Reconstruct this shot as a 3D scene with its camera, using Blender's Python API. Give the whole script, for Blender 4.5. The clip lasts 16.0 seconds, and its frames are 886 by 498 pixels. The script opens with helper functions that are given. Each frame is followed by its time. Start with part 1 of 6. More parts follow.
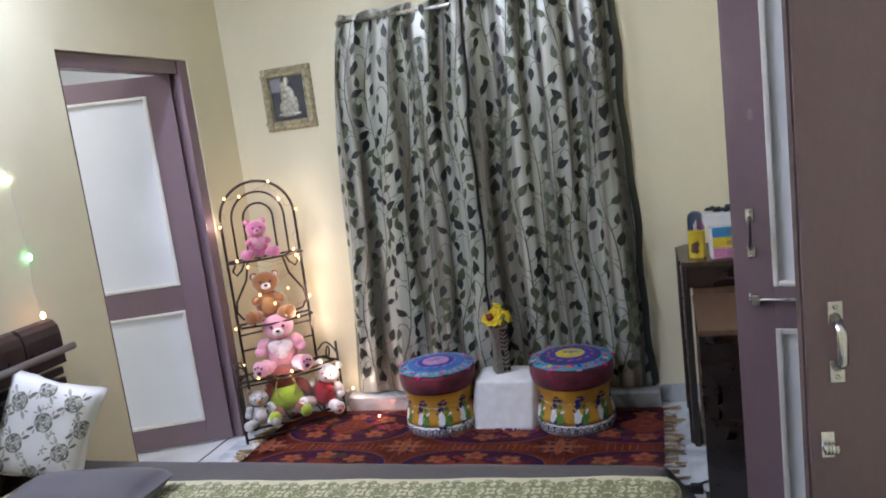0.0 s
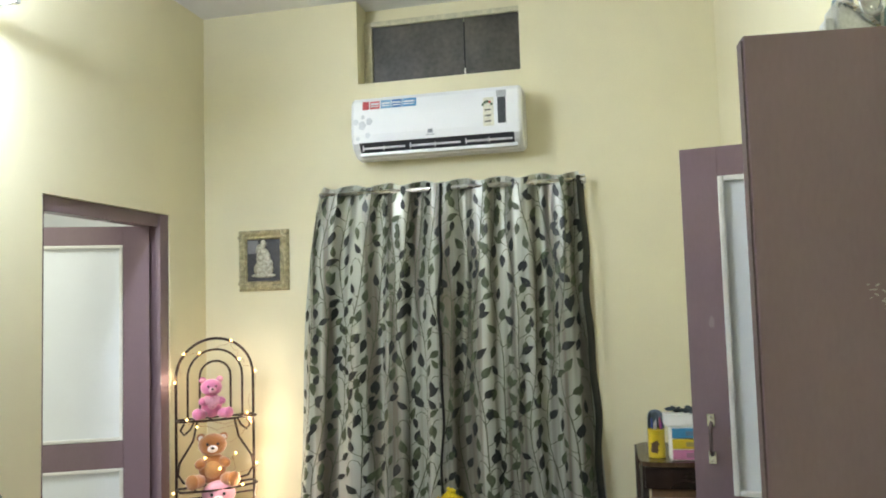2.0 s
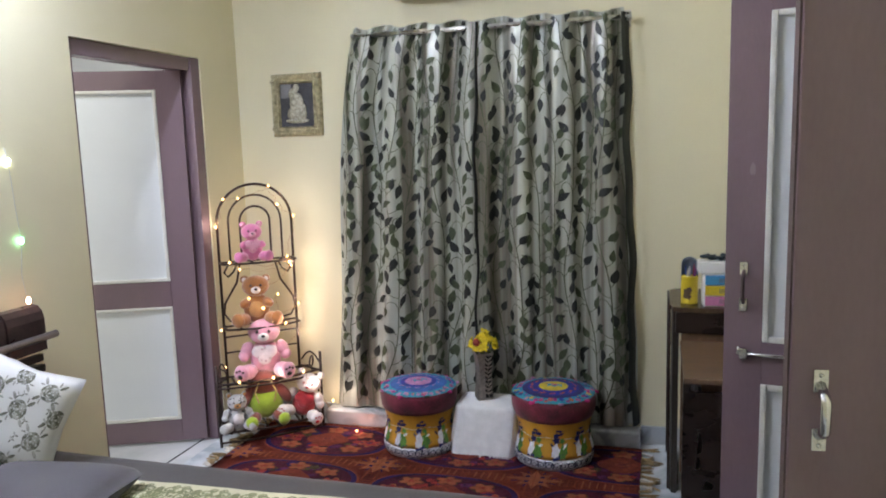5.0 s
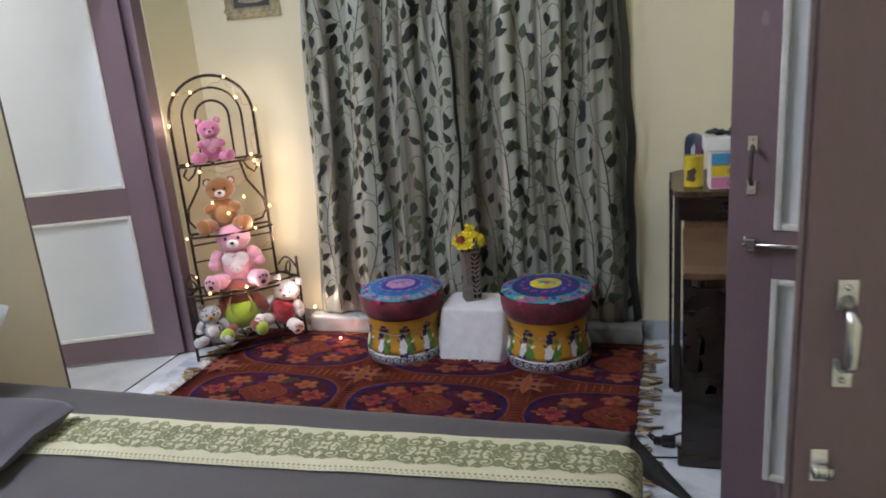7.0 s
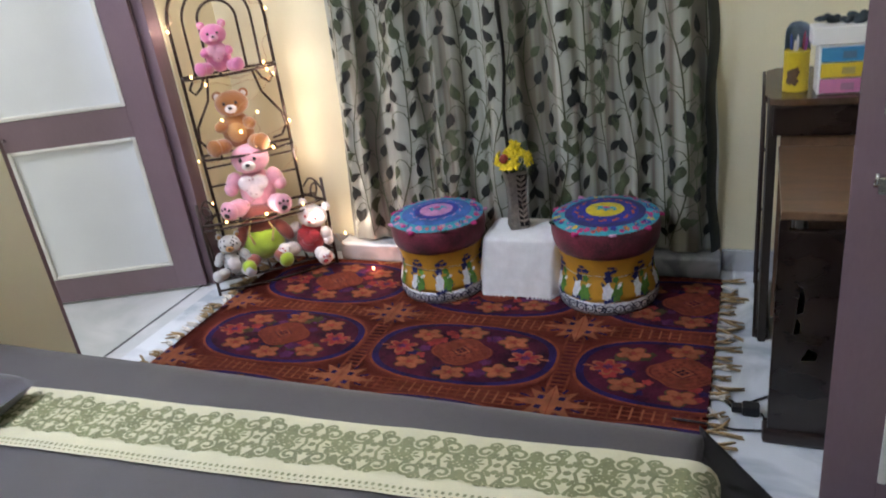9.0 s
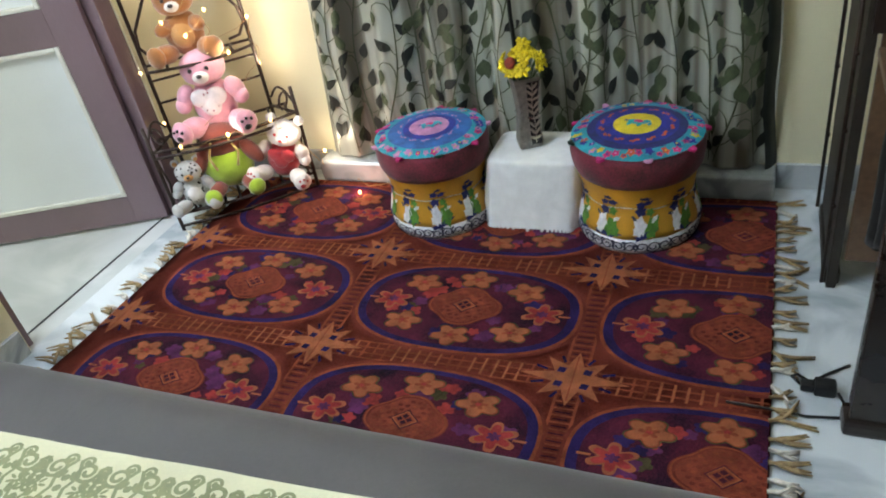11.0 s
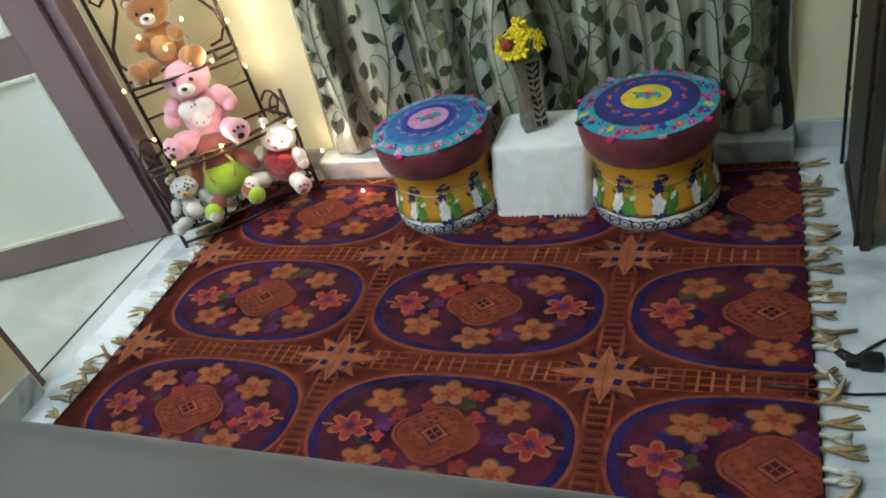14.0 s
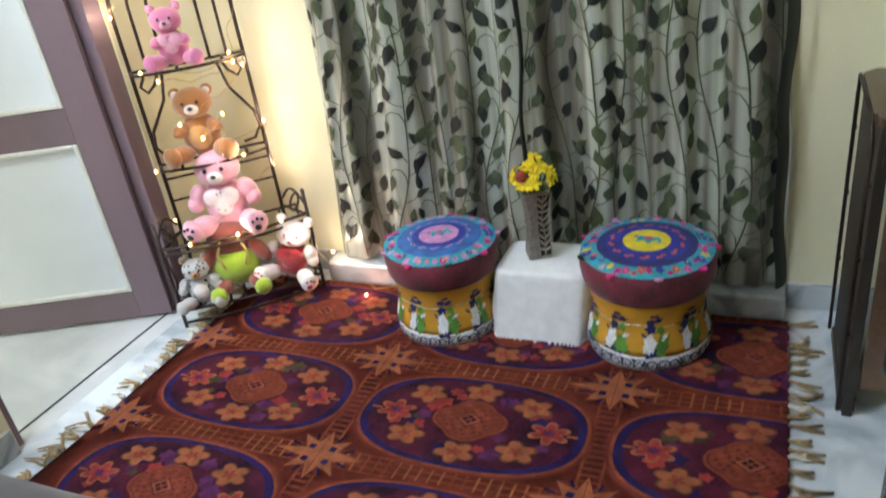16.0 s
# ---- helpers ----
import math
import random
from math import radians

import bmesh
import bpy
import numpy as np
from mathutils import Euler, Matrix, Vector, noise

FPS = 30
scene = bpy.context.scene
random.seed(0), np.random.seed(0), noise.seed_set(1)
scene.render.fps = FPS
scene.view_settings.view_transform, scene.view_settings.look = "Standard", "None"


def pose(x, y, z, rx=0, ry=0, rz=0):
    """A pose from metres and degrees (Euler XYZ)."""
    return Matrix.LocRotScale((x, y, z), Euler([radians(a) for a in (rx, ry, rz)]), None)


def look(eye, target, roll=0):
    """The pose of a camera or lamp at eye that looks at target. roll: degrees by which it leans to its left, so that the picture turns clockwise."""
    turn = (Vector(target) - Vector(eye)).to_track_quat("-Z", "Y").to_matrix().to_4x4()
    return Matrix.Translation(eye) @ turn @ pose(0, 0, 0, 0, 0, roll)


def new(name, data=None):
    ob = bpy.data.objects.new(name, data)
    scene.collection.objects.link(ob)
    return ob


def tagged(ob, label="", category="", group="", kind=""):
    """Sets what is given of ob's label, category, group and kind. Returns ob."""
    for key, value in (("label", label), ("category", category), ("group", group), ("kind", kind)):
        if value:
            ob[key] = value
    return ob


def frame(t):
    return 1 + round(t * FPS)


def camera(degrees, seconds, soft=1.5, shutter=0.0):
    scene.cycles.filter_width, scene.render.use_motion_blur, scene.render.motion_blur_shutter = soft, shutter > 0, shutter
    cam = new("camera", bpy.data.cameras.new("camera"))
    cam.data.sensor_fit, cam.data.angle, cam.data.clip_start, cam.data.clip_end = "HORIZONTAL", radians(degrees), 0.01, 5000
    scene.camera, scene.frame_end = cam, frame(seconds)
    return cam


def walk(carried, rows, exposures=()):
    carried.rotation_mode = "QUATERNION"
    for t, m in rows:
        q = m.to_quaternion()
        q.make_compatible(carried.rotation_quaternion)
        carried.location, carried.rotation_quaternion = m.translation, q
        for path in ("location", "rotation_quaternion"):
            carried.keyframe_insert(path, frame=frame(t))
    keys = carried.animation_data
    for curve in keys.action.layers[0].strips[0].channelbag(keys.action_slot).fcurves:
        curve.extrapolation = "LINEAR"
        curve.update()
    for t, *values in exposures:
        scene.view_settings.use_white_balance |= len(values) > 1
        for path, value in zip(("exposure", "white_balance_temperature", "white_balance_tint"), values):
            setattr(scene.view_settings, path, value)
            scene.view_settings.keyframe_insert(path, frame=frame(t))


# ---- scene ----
cam = camera(61.6, 16.0, soft=1.8, shutter=0.5)
PATH = [
    (0, (2.353, -3.782, 1.567), (1.779, -1.893, 1.248), -7.2),
    (0.5, (2.326, -3.812, 1.571), (1.801, -1.901, 1.303), -5.5),
    (1, (2.332, -3.797, 1.565), (1.832, -1.872, 1.35), -4.1),
    (1.5, (2.358, -3.766, 1.607), (1.848, -1.832, 1.635), -2.6),
    (2, (2.323, -3.823, 1.594), (1.883, -1.876, 1.725), -1.7),
    (2.5, (2.319, -3.833, 1.592), (1.906, -1.882, 1.738), -1.2),
    (3, (2.317, -3.84, 1.587), (1.909, -1.887, 1.722), -1.0),
    (3.5, (2.317, -3.837, 1.588), (1.902, -1.88, 1.6), -0.8),
    (4, (2.322, -3.807, 1.592), (1.849, -1.868, 1.474), -0.7),
    (4.5, (2.319, -3.799, 1.588), (1.812, -1.878, 1.363), -0.6),
    (4.7, (2.329, -3.796, 1.593), (1.798, -1.883, 1.351), -0.9),
    (6.8, (2.453, -3.415, 1.539), (1.827, -1.602, 0.973), -5.0),
    (7, (2.417, -3.382, 1.525), (1.821, -1.557, 0.964), -4.8),
    (7.5, (2.383, -3.26, 1.516), (1.758, -1.48, 0.852), -5.7),
    (8, (2.387, -3.123, 1.502), (1.688, -1.378, 0.821), -6.0),
    (8.5, (2.397, -2.991, 1.502), (1.672, -1.255, 0.822), -5.8),
    (9, (2.375, -2.869, 1.477), (1.614, -1.204, 0.673), -7.8),
    (9.2, (2.368, -2.8, 1.444), (1.626, -1.135, 0.621), -7.6),
    (11.3, (2.182, -2.295, 1.443), (1.414, -0.85, 0.293), -12.1),
    (11.5, (2.174, -2.27, 1.436), (1.376, -0.858, 0.266), -13.7),
    (12, (2.15, -2.204, 1.441), (1.36, -0.867, 0.181), -16.9),
    (12.5, (2.145, -2.178, 1.443), (1.371, -0.827, 0.188), -18.1),
    (13, (2.137, -2.183, 1.437), (1.37, -0.809, 0.202), -18.1),
    (13.5, (2.138, -2.196, 1.447), (1.372, -0.805, 0.232), -17.7),
    (14, (2.147, -2.223, 1.465), (1.376, -0.794, 0.297), -17.4),
    (14.5, (2.157, -2.243, 1.462), (1.393, -0.784, 0.328), -16.4),
    (15, (2.15, -2.257, 1.471), (1.412, -0.768, 0.357), -14.2),
    (15.5, (2.161, -2.274, 1.475), (1.39, -0.747, 0.438), -11.8),
    (16, (2.173, -2.293, 1.494), (1.394, -0.688, 0.589), -8.6),
]
EXPOSURES = [
    (0.0, 0.09, 5930, 18), (1.0, 0.16, 6020, 17), (1.5, 0.32, 6050, 9), (2.0, 0.33, 6600, 3), (3.0, 0.32, 6800, 3), (3.5, 0.29, 6900, 4), (4.5, 0.14, 6200, 13),
    (7.0, -0.06, 6180, 15), (7.5, -0.06, 6180, 15), (8.0, 0.24, 6130, 14), (8.5, 0.22, 6130, 14), (9.0, 0.18, 6130, 14), (11.5, 0.44, 6250, -4), (12.5, 0.27, 6280, -8), (15.0, 0.44, 6240, -4), (16.0, 0.54, 6220, 3),
]
walk(cam, [(t, look(eye, target, roll)) for t, eye, target, roll in PATH], EXPOSURES)

# ---- world and light ----
world = bpy.data.worlds.new("night")
scene.world = world
world.use_nodes = True
world.node_tree.nodes["Background"].inputs[0].default_value = (0.02, 0.025, 0.04, 1)
world.node_tree.nodes["Background"].inputs[1].default_value = 0.3

TUBE = 330.0        # wall tube light over the headboard
GLOW = 5.0         # fairy-light bulbs


# ---- materials ----
def mat(name, col, rough=0.6, metal=0.0, var=0.12, scale=12.0, fine=140.0, bump=0.05, col2=None, emit=0.0, sheen=0.0, coat=0.0, rand=0.0, stretch=(1, 1, 1), spec=0.5):
    """Two scales of variation in colour and relief over object coordinates."""
    m = bpy.data.materials.new(name)
    m.use_nodes = True
    nt = m.node_tree
    N, L = nt.nodes, nt.links
    b = N["Principled BSDF"]
    b.inputs["Roughness"].default_value = rough
    b.inputs["Metallic"].default_value = metal
    b.inputs["Specular IOR Level"].default_value = spec
    b.inputs["Sheen Weight"].default_value = sheen
    b.inputs["Coat Weight"].default_value = coat
    if emit:
        b.inputs["Emission Color"].default_value = (*col, 1)
        b.inputs["Emission Strength"].default_value = emit
        b.inputs["Base Color"].default_value = (*col, 1)
        return m
    tc = N.new("ShaderNodeTexCoord")
    mp = N.new("ShaderNodeMapping")
    mp.inputs["Scale"].default_value = stretch
    L.new(tc.outputs["Object"], mp.inputs[0])
    n1 = N.new("ShaderNodeTexNoise")
    n1.inputs["Scale"].default_value = scale
    n1.inputs["Detail"].default_value = 5
    n2 = N.new("ShaderNodeTexNoise")
    n2.inputs["Scale"].default_value = fine
    n2.inputs["Detail"].default_value = 3
    for n in (n1, n2):
        L.new(mp.outputs[0], n.inputs["Vector"])
    add = N.new("ShaderNodeMath")
    add.operation = "MULTIPLY_ADD"
    add.inputs[1].default_value = 0.65
    L.new(n1.outputs["Fac"], add.inputs[0])
    half = N.new("ShaderNodeMath")
    half.operation = "MULTIPLY"
    half.inputs[1].default_value = 0.35
    L.new(n2.outputs["Fac"], half.inputs[0])
    L.new(half.outputs[0], add.inputs[2])
    ramp = N.new("ShaderNodeValToRGB")
    lo = tuple(max(0, c * (1 - var * 1.6)) for c in col)
    hi = col2 or tuple(min(1, c * (1 + var)) for c in col)
    ramp.color_ramp.elements[0].position, ramp.color_ramp.elements[1].position = 0.33, 0.67
    ramp.color_ramp.elements[0].color, ramp.color_ramp.elements[1].color = (*lo, 1), (*hi, 1)
    L.new(add.outputs[0], ramp.inputs[0])
    out = ramp.outputs[0]
    if rand:
        oi = N.new("ShaderNodeObjectInfo")
        hsv = N.new("ShaderNodeHueSaturation")
        mr = N.new("ShaderNodeMapRange")
        mr.inputs["To Min"].default_value, mr.inputs["To Max"].default_value = 1 - rand, 1 + rand
        L.new(oi.outputs["Random"], mr.inputs["Value"])
        L.new(mr.outputs[0], hsv.inputs["Value"])
        L.new(out, hsv.inputs["Color"])
        out = hsv.outputs[0]
    L.new(out, b.inputs["Base Color"])
    rr = N.new("ShaderNodeMapRange")
    rr.inputs["To Min"].default_value, rr.inputs["To Max"].default_value = max(0.02, rough - 0.08), min(1, rough + 0.08)
    L.new(n1.outputs["Fac"], rr.inputs["Value"])
    L.new(rr.outputs[0], b.inputs["Roughness"])
    if bump:
        bp = N.new("ShaderNodeBump")
        bp.inputs["Strength"].default_value = bump
        bp.inputs["Distance"].default_value = 0.004
        L.new(add.outputs[0], bp.inputs["Height"])
        L.new(bp.outputs[0], b.inputs["Normal"])
    return m


def weave(m, sx, sy, strength=0.25):
    """Adds a crossing thread relief to a material made by mat()."""
    N, L = m.node_tree.nodes, m.node_tree.links
    tc = next(n for n in N if n.type == "TEX_COORD")
    b = N["Principled BSDF"]
    hs = []
    for axis, s in (("X", sx), ("Y", sy)):
        w = N.new("ShaderNodeTexWave")
        w.bands_direction = axis
        w.inputs["Scale"].default_value = s
        w.inputs["Distortion"].default_value = 1.5
        L.new(tc.outputs["Object"], w.inputs["Vector"])
        hs.append(w)
    a = N.new("ShaderNodeMath")
    L.new(hs[0].outputs["Fac"], a.inputs[0])
    L.new(hs[1].outputs["Fac"], a.inputs[1])
    bp = N.new("ShaderNodeBump")
    bp.inputs["Strength"].default_value = strength
    bp.inputs["Distance"].default_value = 0.002
    L.new(a.outputs[0], bp.inputs["Height"])
    old = b.inputs["Normal"].links
    if old:
        L.new(old[0].from_socket, bp.inputs["Normal"])
    L.new(bp.outputs[0], b.inputs["Normal"])
    return m


def marble(name, base, vein, scale):
    m = mat(name, base, 0.22, var=0.05, scale=6, fine=60, bump=0.01)
    N, L = m.node_tree.nodes, m.node_tree.links
    b = N["Principled BSDF"]
    tc = next(n for n in N if n.type == "TEX_COORD")
    w = N.new("ShaderNodeTexNoise")
    w.inputs["Scale"].default_value = scale
    w.inputs["Detail"].default_value = 8
    w.inputs["Distortion"].default_value = 1.2
    L.new(tc.outputs["Object"], w.inputs["Vector"])
    r = N.new("ShaderNodeValToRGB")
    r.color_ramp.elements[0].position, r.color_ramp.elements[1].position = 0.38, 0.56
    r.color_ramp.elements[0].color, r.color_ramp.elements[1].color = (*vein, 1), (*base, 1)
    L.new(w.outputs["Fac"], r.inputs[0])
    L.new(r.outputs[0], b.inputs["Base Color"])
    return m


WALL = mat("cream_paint", (0.765, 0.708, 0.482), 0.55, var=0.035, scale=2.2, fine=190, bump=0.12)
WHITE_PAINT = mat("white_paint", (0.78, 0.78, 0.76), 0.6, var=0.03, scale=3, fine=160, bump=0.05)
MARBLE = marble("white_marble", (0.66, 0.69, 0.70), (0.40, 0.44, 0.47), 3.0)
SKIRT = marble("grey_marble", (0.50, 0.52, 0.52), (0.26, 0.28, 0.29), 5.0)
MAROON = mat("maroon_enamel", (0.192, 0.130, 0.146), 0.24, var=0.05, scale=3, fine=60, bump=0.03, stretch=(2, 2, 0.6), spec=0.6)
MAROON_DARK = mat("worn_maroon_edge", (0.075, 0.045, 0.042), 0.6, var=0.3, scale=20, bump=0.2)
PANEL = mat("white_laminate", (0.74, 0.76, 0.76), 0.35, var=0.03, scale=3, fine=200, bump=0.02)
BEAD = mat("cream_moulding", (0.70, 0.68, 0.62), 0.45, var=0.08, scale=14, bump=0.05)
CHROME = mat("chrome", (0.72, 0.72, 0.72), 0.2, 1.0, var=0.15, scale=25, bump=0.03)
IRON = mat("dark_wrought_iron", (0.045, 0.028, 0.022), 0.45, 0.5, var=0.35, scale=30, bump=0.15)
STEEL = mat("brushed_steel", (0.62, 0.62, 0.60), 0.28, 1.0, var=0.12, scale=30, bump=0.04, stretch=(1, 1, 6))
AC_WHITE = mat("glossy_white_plastic", (0.83, 0.84, 0.84), 0.22, var=0.015, scale=4, bump=0.0)
AC_DARK = mat("dark_plastic", (0.035, 0.036, 0.04), 0.35, var=0.2, bump=0.02)
GLASS_DARK = mat("sooty_dark_glass", (0.062, 0.057, 0.047), 0.35, var=0.35, scale=5, fine=40, bump=0.05)
GILT = mat("dull_gilt", (0.50, 0.45, 0.28), 0.45, 0.5, var=0.35, scale=45, fine=160, bump=0.5)
SILVER = mat("embossed_silver", (0.45, 0.43, 0.34), 0.4, 0.5, var=0.35, scale=60, bump=0.6)
CHARCOAL = mat("charcoal_board", (0.05, 0.05, 0.055), 0.6, var=0.3, scale=30)
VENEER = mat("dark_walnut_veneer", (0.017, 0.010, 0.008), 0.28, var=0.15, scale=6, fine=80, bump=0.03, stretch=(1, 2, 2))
# Lighter copy of VENEER; light on the desk boards is put into its colour.
VENEER_LIT = mat("lit_walnut_veneer", (0.13, 0.075, 0.042), 0.35, var=0.3, scale=5, fine=60, bump=0.05, stretch=(1, 9, 1))
BLACK = mat("black_plastic", (0.012, 0.012, 0.013), 0.4, var=0.3)
BLACK_CLOTH = mat("black_cloth", (0.014, 0.013, 0.013), 0.85, var=0.3, scale=30, bump=0.2, sheen=0.2)
SPREAD = weave(mat("taupe_bedspread", (0.062, 0.054, 0.052), 0.66, var=0.10, scale=3, fine=150, bump=0.12, sheen=0.12), 130, 130, 0.12)
BAND = weave(mat("beige_brocade", (0.60, 0.56, 0.37), 0.5, var=0.06, scale=9, fine=200, bump=0.1), 160, 160, 0.15)
OLIVE = mat("olive_brocade_thread", (0.21, 0.215, 0.10), 0.5, var=0.18, scale=20, bump=0.1)
CUSHION = weave(mat("white_cushion_cotton", (0.72, 0.71, 0.66), 0.8, var=0.03, scale=8, bump=0.1, sheen=0.2), 180, 180, 0.1)
GREY_PRINT = mat("grey_olive_print", (0.20, 0.20, 0.15), 0.8, var=0.35, scale=40, bump=0.05)
GREY_PRINT2 = mat("pale_grey_print", (0.42, 0.41, 0.35), 0.8, var=0.3, scale=40, bump=0.05)
SLATE = mat("slate_pillow", (0.07, 0.062, 0.068), 0.7, var=0.12, scale=6, bump=0.1, sheen=0.2)
TOWEL = mat("white_towel", (0.86, 0.86, 0.85), 0.9, var=0.06, scale=25, fine=300, bump=0.7, sheen=0.3)
RUG_BASE = weave(mat("red_brown_rug_weave", (0.150, 0.0190, 0.014), 0.85, var=0.35, scale=9, fine=240, bump=0.4, col2=(0.175, 0.036, 0.021), spec=0.12), 210, 260, 0.35)
RUG_COPPER = weave(mat("copper_rug_yarn", (0.200, 0.047, 0.021), 0.85, var=0.3, scale=25, fine=240, bump=0.3, spec=0.12), 210, 260, 0.35)
RUG_NAVY = weave(mat("navy_rug_yarn", (0.020, 0.011, 0.064), 0.85, var=0.4, scale=12, fine=240, bump=0.3, spec=0.12), 210, 260, 0.35)
RUG_WINE = weave(mat("wine_rug_yarn", (0.022, 0.009, 0.040), 0.85, var=0.5, scale=9, fine=240, bump=0.3, col2=(0.095, 0.012, 0.028), spec=0.12), 210, 260, 0.35)
RUG_BRICK = weave(mat("brick_rug_yarn", (0.168, 0.036, 0.020), 0.85, var=0.3, scale=25, fine=240, bump=0.3, spec=0.12), 210, 260, 0.35)
RUG_TAN = weave(mat("tan_rug_yarn", (0.262, 0.084, 0.036), 0.85, var=0.25, scale=25, fine=240, bump=0.3, spec=0.12), 210, 260, 0.35)
RUG_RED = weave(mat("scarlet_rug_yarn", (0.235, 0.028, 0.026), 0.85, var=0.35, scale=22, fine=240, bump=0.3, spec=0.12), 210, 260, 0.35)
RUG_VIOLET = weave(mat("violet_rug_yarn", (0.080, 0.018, 0.068), 0.85, var=0.4, scale=22, fine=240, bump=0.3, spec=0.12), 210, 260, 0.35)
RUG_GREEN = weave(mat("moss_rug_yarn", (0.056, 0.048, 0.018), 0.85, var=0.4, scale=22, fine=240, bump=0.3, spec=0.12), 210, 260, 0.35)
FRINGE = mat("straw_fringe", (0.30, 0.21, 0.10), 0.9, var=0.3, scale=40, bump=0.4, rand=0.3)
FRINGE_PALE = mat("undyed_fringe", (0.62, 0.58, 0.50), 0.9, var=0.2, scale=40, bump=0.4, rand=0.15)
LEAF_DARK = mat("black_green_leaf_print", (0.007, 0.011, 0.008), 0.5, var=0.3, scale=30, bump=0.05)
LEAF_GREEN = mat("olive_green_leaf_print", (0.060, 0.078, 0.036), 0.5, var=0.3, scale=30, bump=0.05)
STEM = mat("olive_stem_print", (0.065, 0.075, 0.035), 0.5, var=0.2, bump=0.05)


def satin(name, a, b_):
    m = mat(name, a, 0.36, 0.22, var=0.08, scale=3, fine=220, bump=0.06, spec=0.6)
    N, L = m.node_tree.nodes, m.node_tree.links
    bs = N["Principled BSDF"]
    tc = next(n for n in N if n.type == "TEX_COORD")
    # Vertical bands paint the satin's bright sheen and dark folds into the colour.
    mp = N.new("ShaderNodeMapping")
    mp.inputs["Scale"].default_value = (8.5, 0.0, 0.22)
    L.new(tc.outputs["Object"], mp.inputs[0])
    n = N.new("ShaderNodeTexNoise")
    n.inputs["Scale"].default_value = 1.6
    L.new(mp.outputs[0], n.inputs["Vector"])
    r = N.new("ShaderNodeValToRGB")
    r.color_ramp.elements[0].position, r.color_ramp.elements[1].position = 0.38, 0.54
    r.color_ramp.elements[0].color, r.color_ramp.elements[1].color = (*a, 1), (*b_, 1)
    L.new(n.outputs["Fac"], r.inputs[0])
    L.new(r.outputs[0], bs.inputs["Base Color"])
    return m


SATIN = satin("silver_taupe_sheen_bands", (0.150, 0.136, 0.105), (0.43, 0.445, 0.38))


# ---- mesh helpers ----
def box(bm, x0, x1, y0, y1, z0, z1, bev=0.0, mi=0, seg=2):
    r = bmesh.ops.create_cube(bm, size=1.0, matrix=Matrix.Translation(((x0 + x1) / 2, (y0 + y1) / 2, (z0 + z1) / 2)) @ Matrix.Diagonal((x1 - x0, y1 - y0, z1 - z0, 1)))
    vs = r["verts"]
    fs = {f for v in vs for f in v.link_faces}
    for f in fs:
        f.material_index = mi
    if bev:
        es = {e for v in vs for e in v.link_edges}
        g = bmesh.ops.bevel(bm, geom=list(es), offset=bev, segments=seg, affect="EDGES", profile=0.6)
        for f in g["faces"]:
            f.material_index = mi
    return vs


def tube(bm, pts, r, seg=8, mi=0, closed=False, caps=True):
    pts = [Vector(p) for p in pts]
    n = len(pts)
    rings, up = [], None
    for i, p in enumerate(pts):
        a = pts[i - 1] if i or closed else p
        b = pts[(i + 1) % n] if i < n - 1 or closed else p
        d = (b - a).normalized()
        if up is None:
            up = d.orthogonal().normalized()
        side = d.cross(up).normalized()
        up = side.cross(d).normalized()
        rr = r[i] if isinstance(r, (list, tuple)) else r
        rings.append([bm.verts.new(p + rr * (math.cos(k * math.tau / seg) * side + math.sin(k * math.tau / seg) * up)) for k in range(seg)])
    for i in range(n if closed else n - 1):
        A, B = rings[i], rings[(i + 1) % n]
        for k in range(seg):
            f = bm.faces.new((A[k], A[(k + 1) % seg], B[(k + 1) % seg], B[k]))
            f.smooth, f.material_index = True, mi
    if caps and not closed:
        for R in (rings[0][::-1], rings[-1]):
            bm.faces.new(R).material_index = mi


def lathe(bm, prof, seg=40, c=(0, 0, 0), mi=0, squash=None, smooth=True):
    """prof: rows of radius, height and, if given, a material index for the band above."""
    rings = []
    for row in prof:
        r, z = row[0], row[1]
        rings.append([bm.verts.new((c[0] + r * math.cos(k * math.tau / seg), c[1] + r * math.sin(k * math.tau / seg), c[2] + z)) for k in range(seg)])
    for i in range(len(prof) - 1):
        m = prof[i][2] if len(prof[i]) > 2 else mi
        for k in range(seg):
            f = bm.faces.new((rings[i][k], rings[i][(k + 1) % seg], rings[i + 1][(k + 1) % seg], rings[i + 1][k]))
            f.smooth, f.material_index = smooth, m
    bm.faces.new(rings[0][::-1]).material_index = prof[0][2] if len(prof[0]) > 2 else mi
    bm.faces.new(rings[-1]).material_index = prof[-1][2] if len(prof[-1]) > 2 else mi


def ball(bm, c, r, mi=0, rot=(0, 0, 0), u=14, v=10):
    r = (r, r, r) if isinstance(r, (int, float)) else r
    m = Matrix.Translation(c) @ Euler([radians(a) for a in rot]).to_matrix().to_4x4() @ Matrix.Diagonal((*r, 1))
    g = bmesh.ops.create_uvsphere(bm, u_segments=u, v_segments=v, radius=1.0, matrix=m)
    for f in {f for q in g["verts"] for f in q.link_faces}:
        f.smooth, f.material_index = True, mi


def flat(bm, pts, z, mi=0):
    f = bm.faces.new([bm.verts.new((x, y, z)) for x, y in pts])
    f.material_index = mi
    if f.calc_area() and (f.normal_update() or f.normal.z < 0):
        f.normal_flip()


def mesh_of(name, bm, mats):
    me = bpy.data.meshes.new(name)
    bm.normal_update()
    bm.to_mesh(me)
    bm.free()
    for m in mats if isinstance(mats, (list, tuple)) else [mats]:
        me.materials.append(m)
    return me


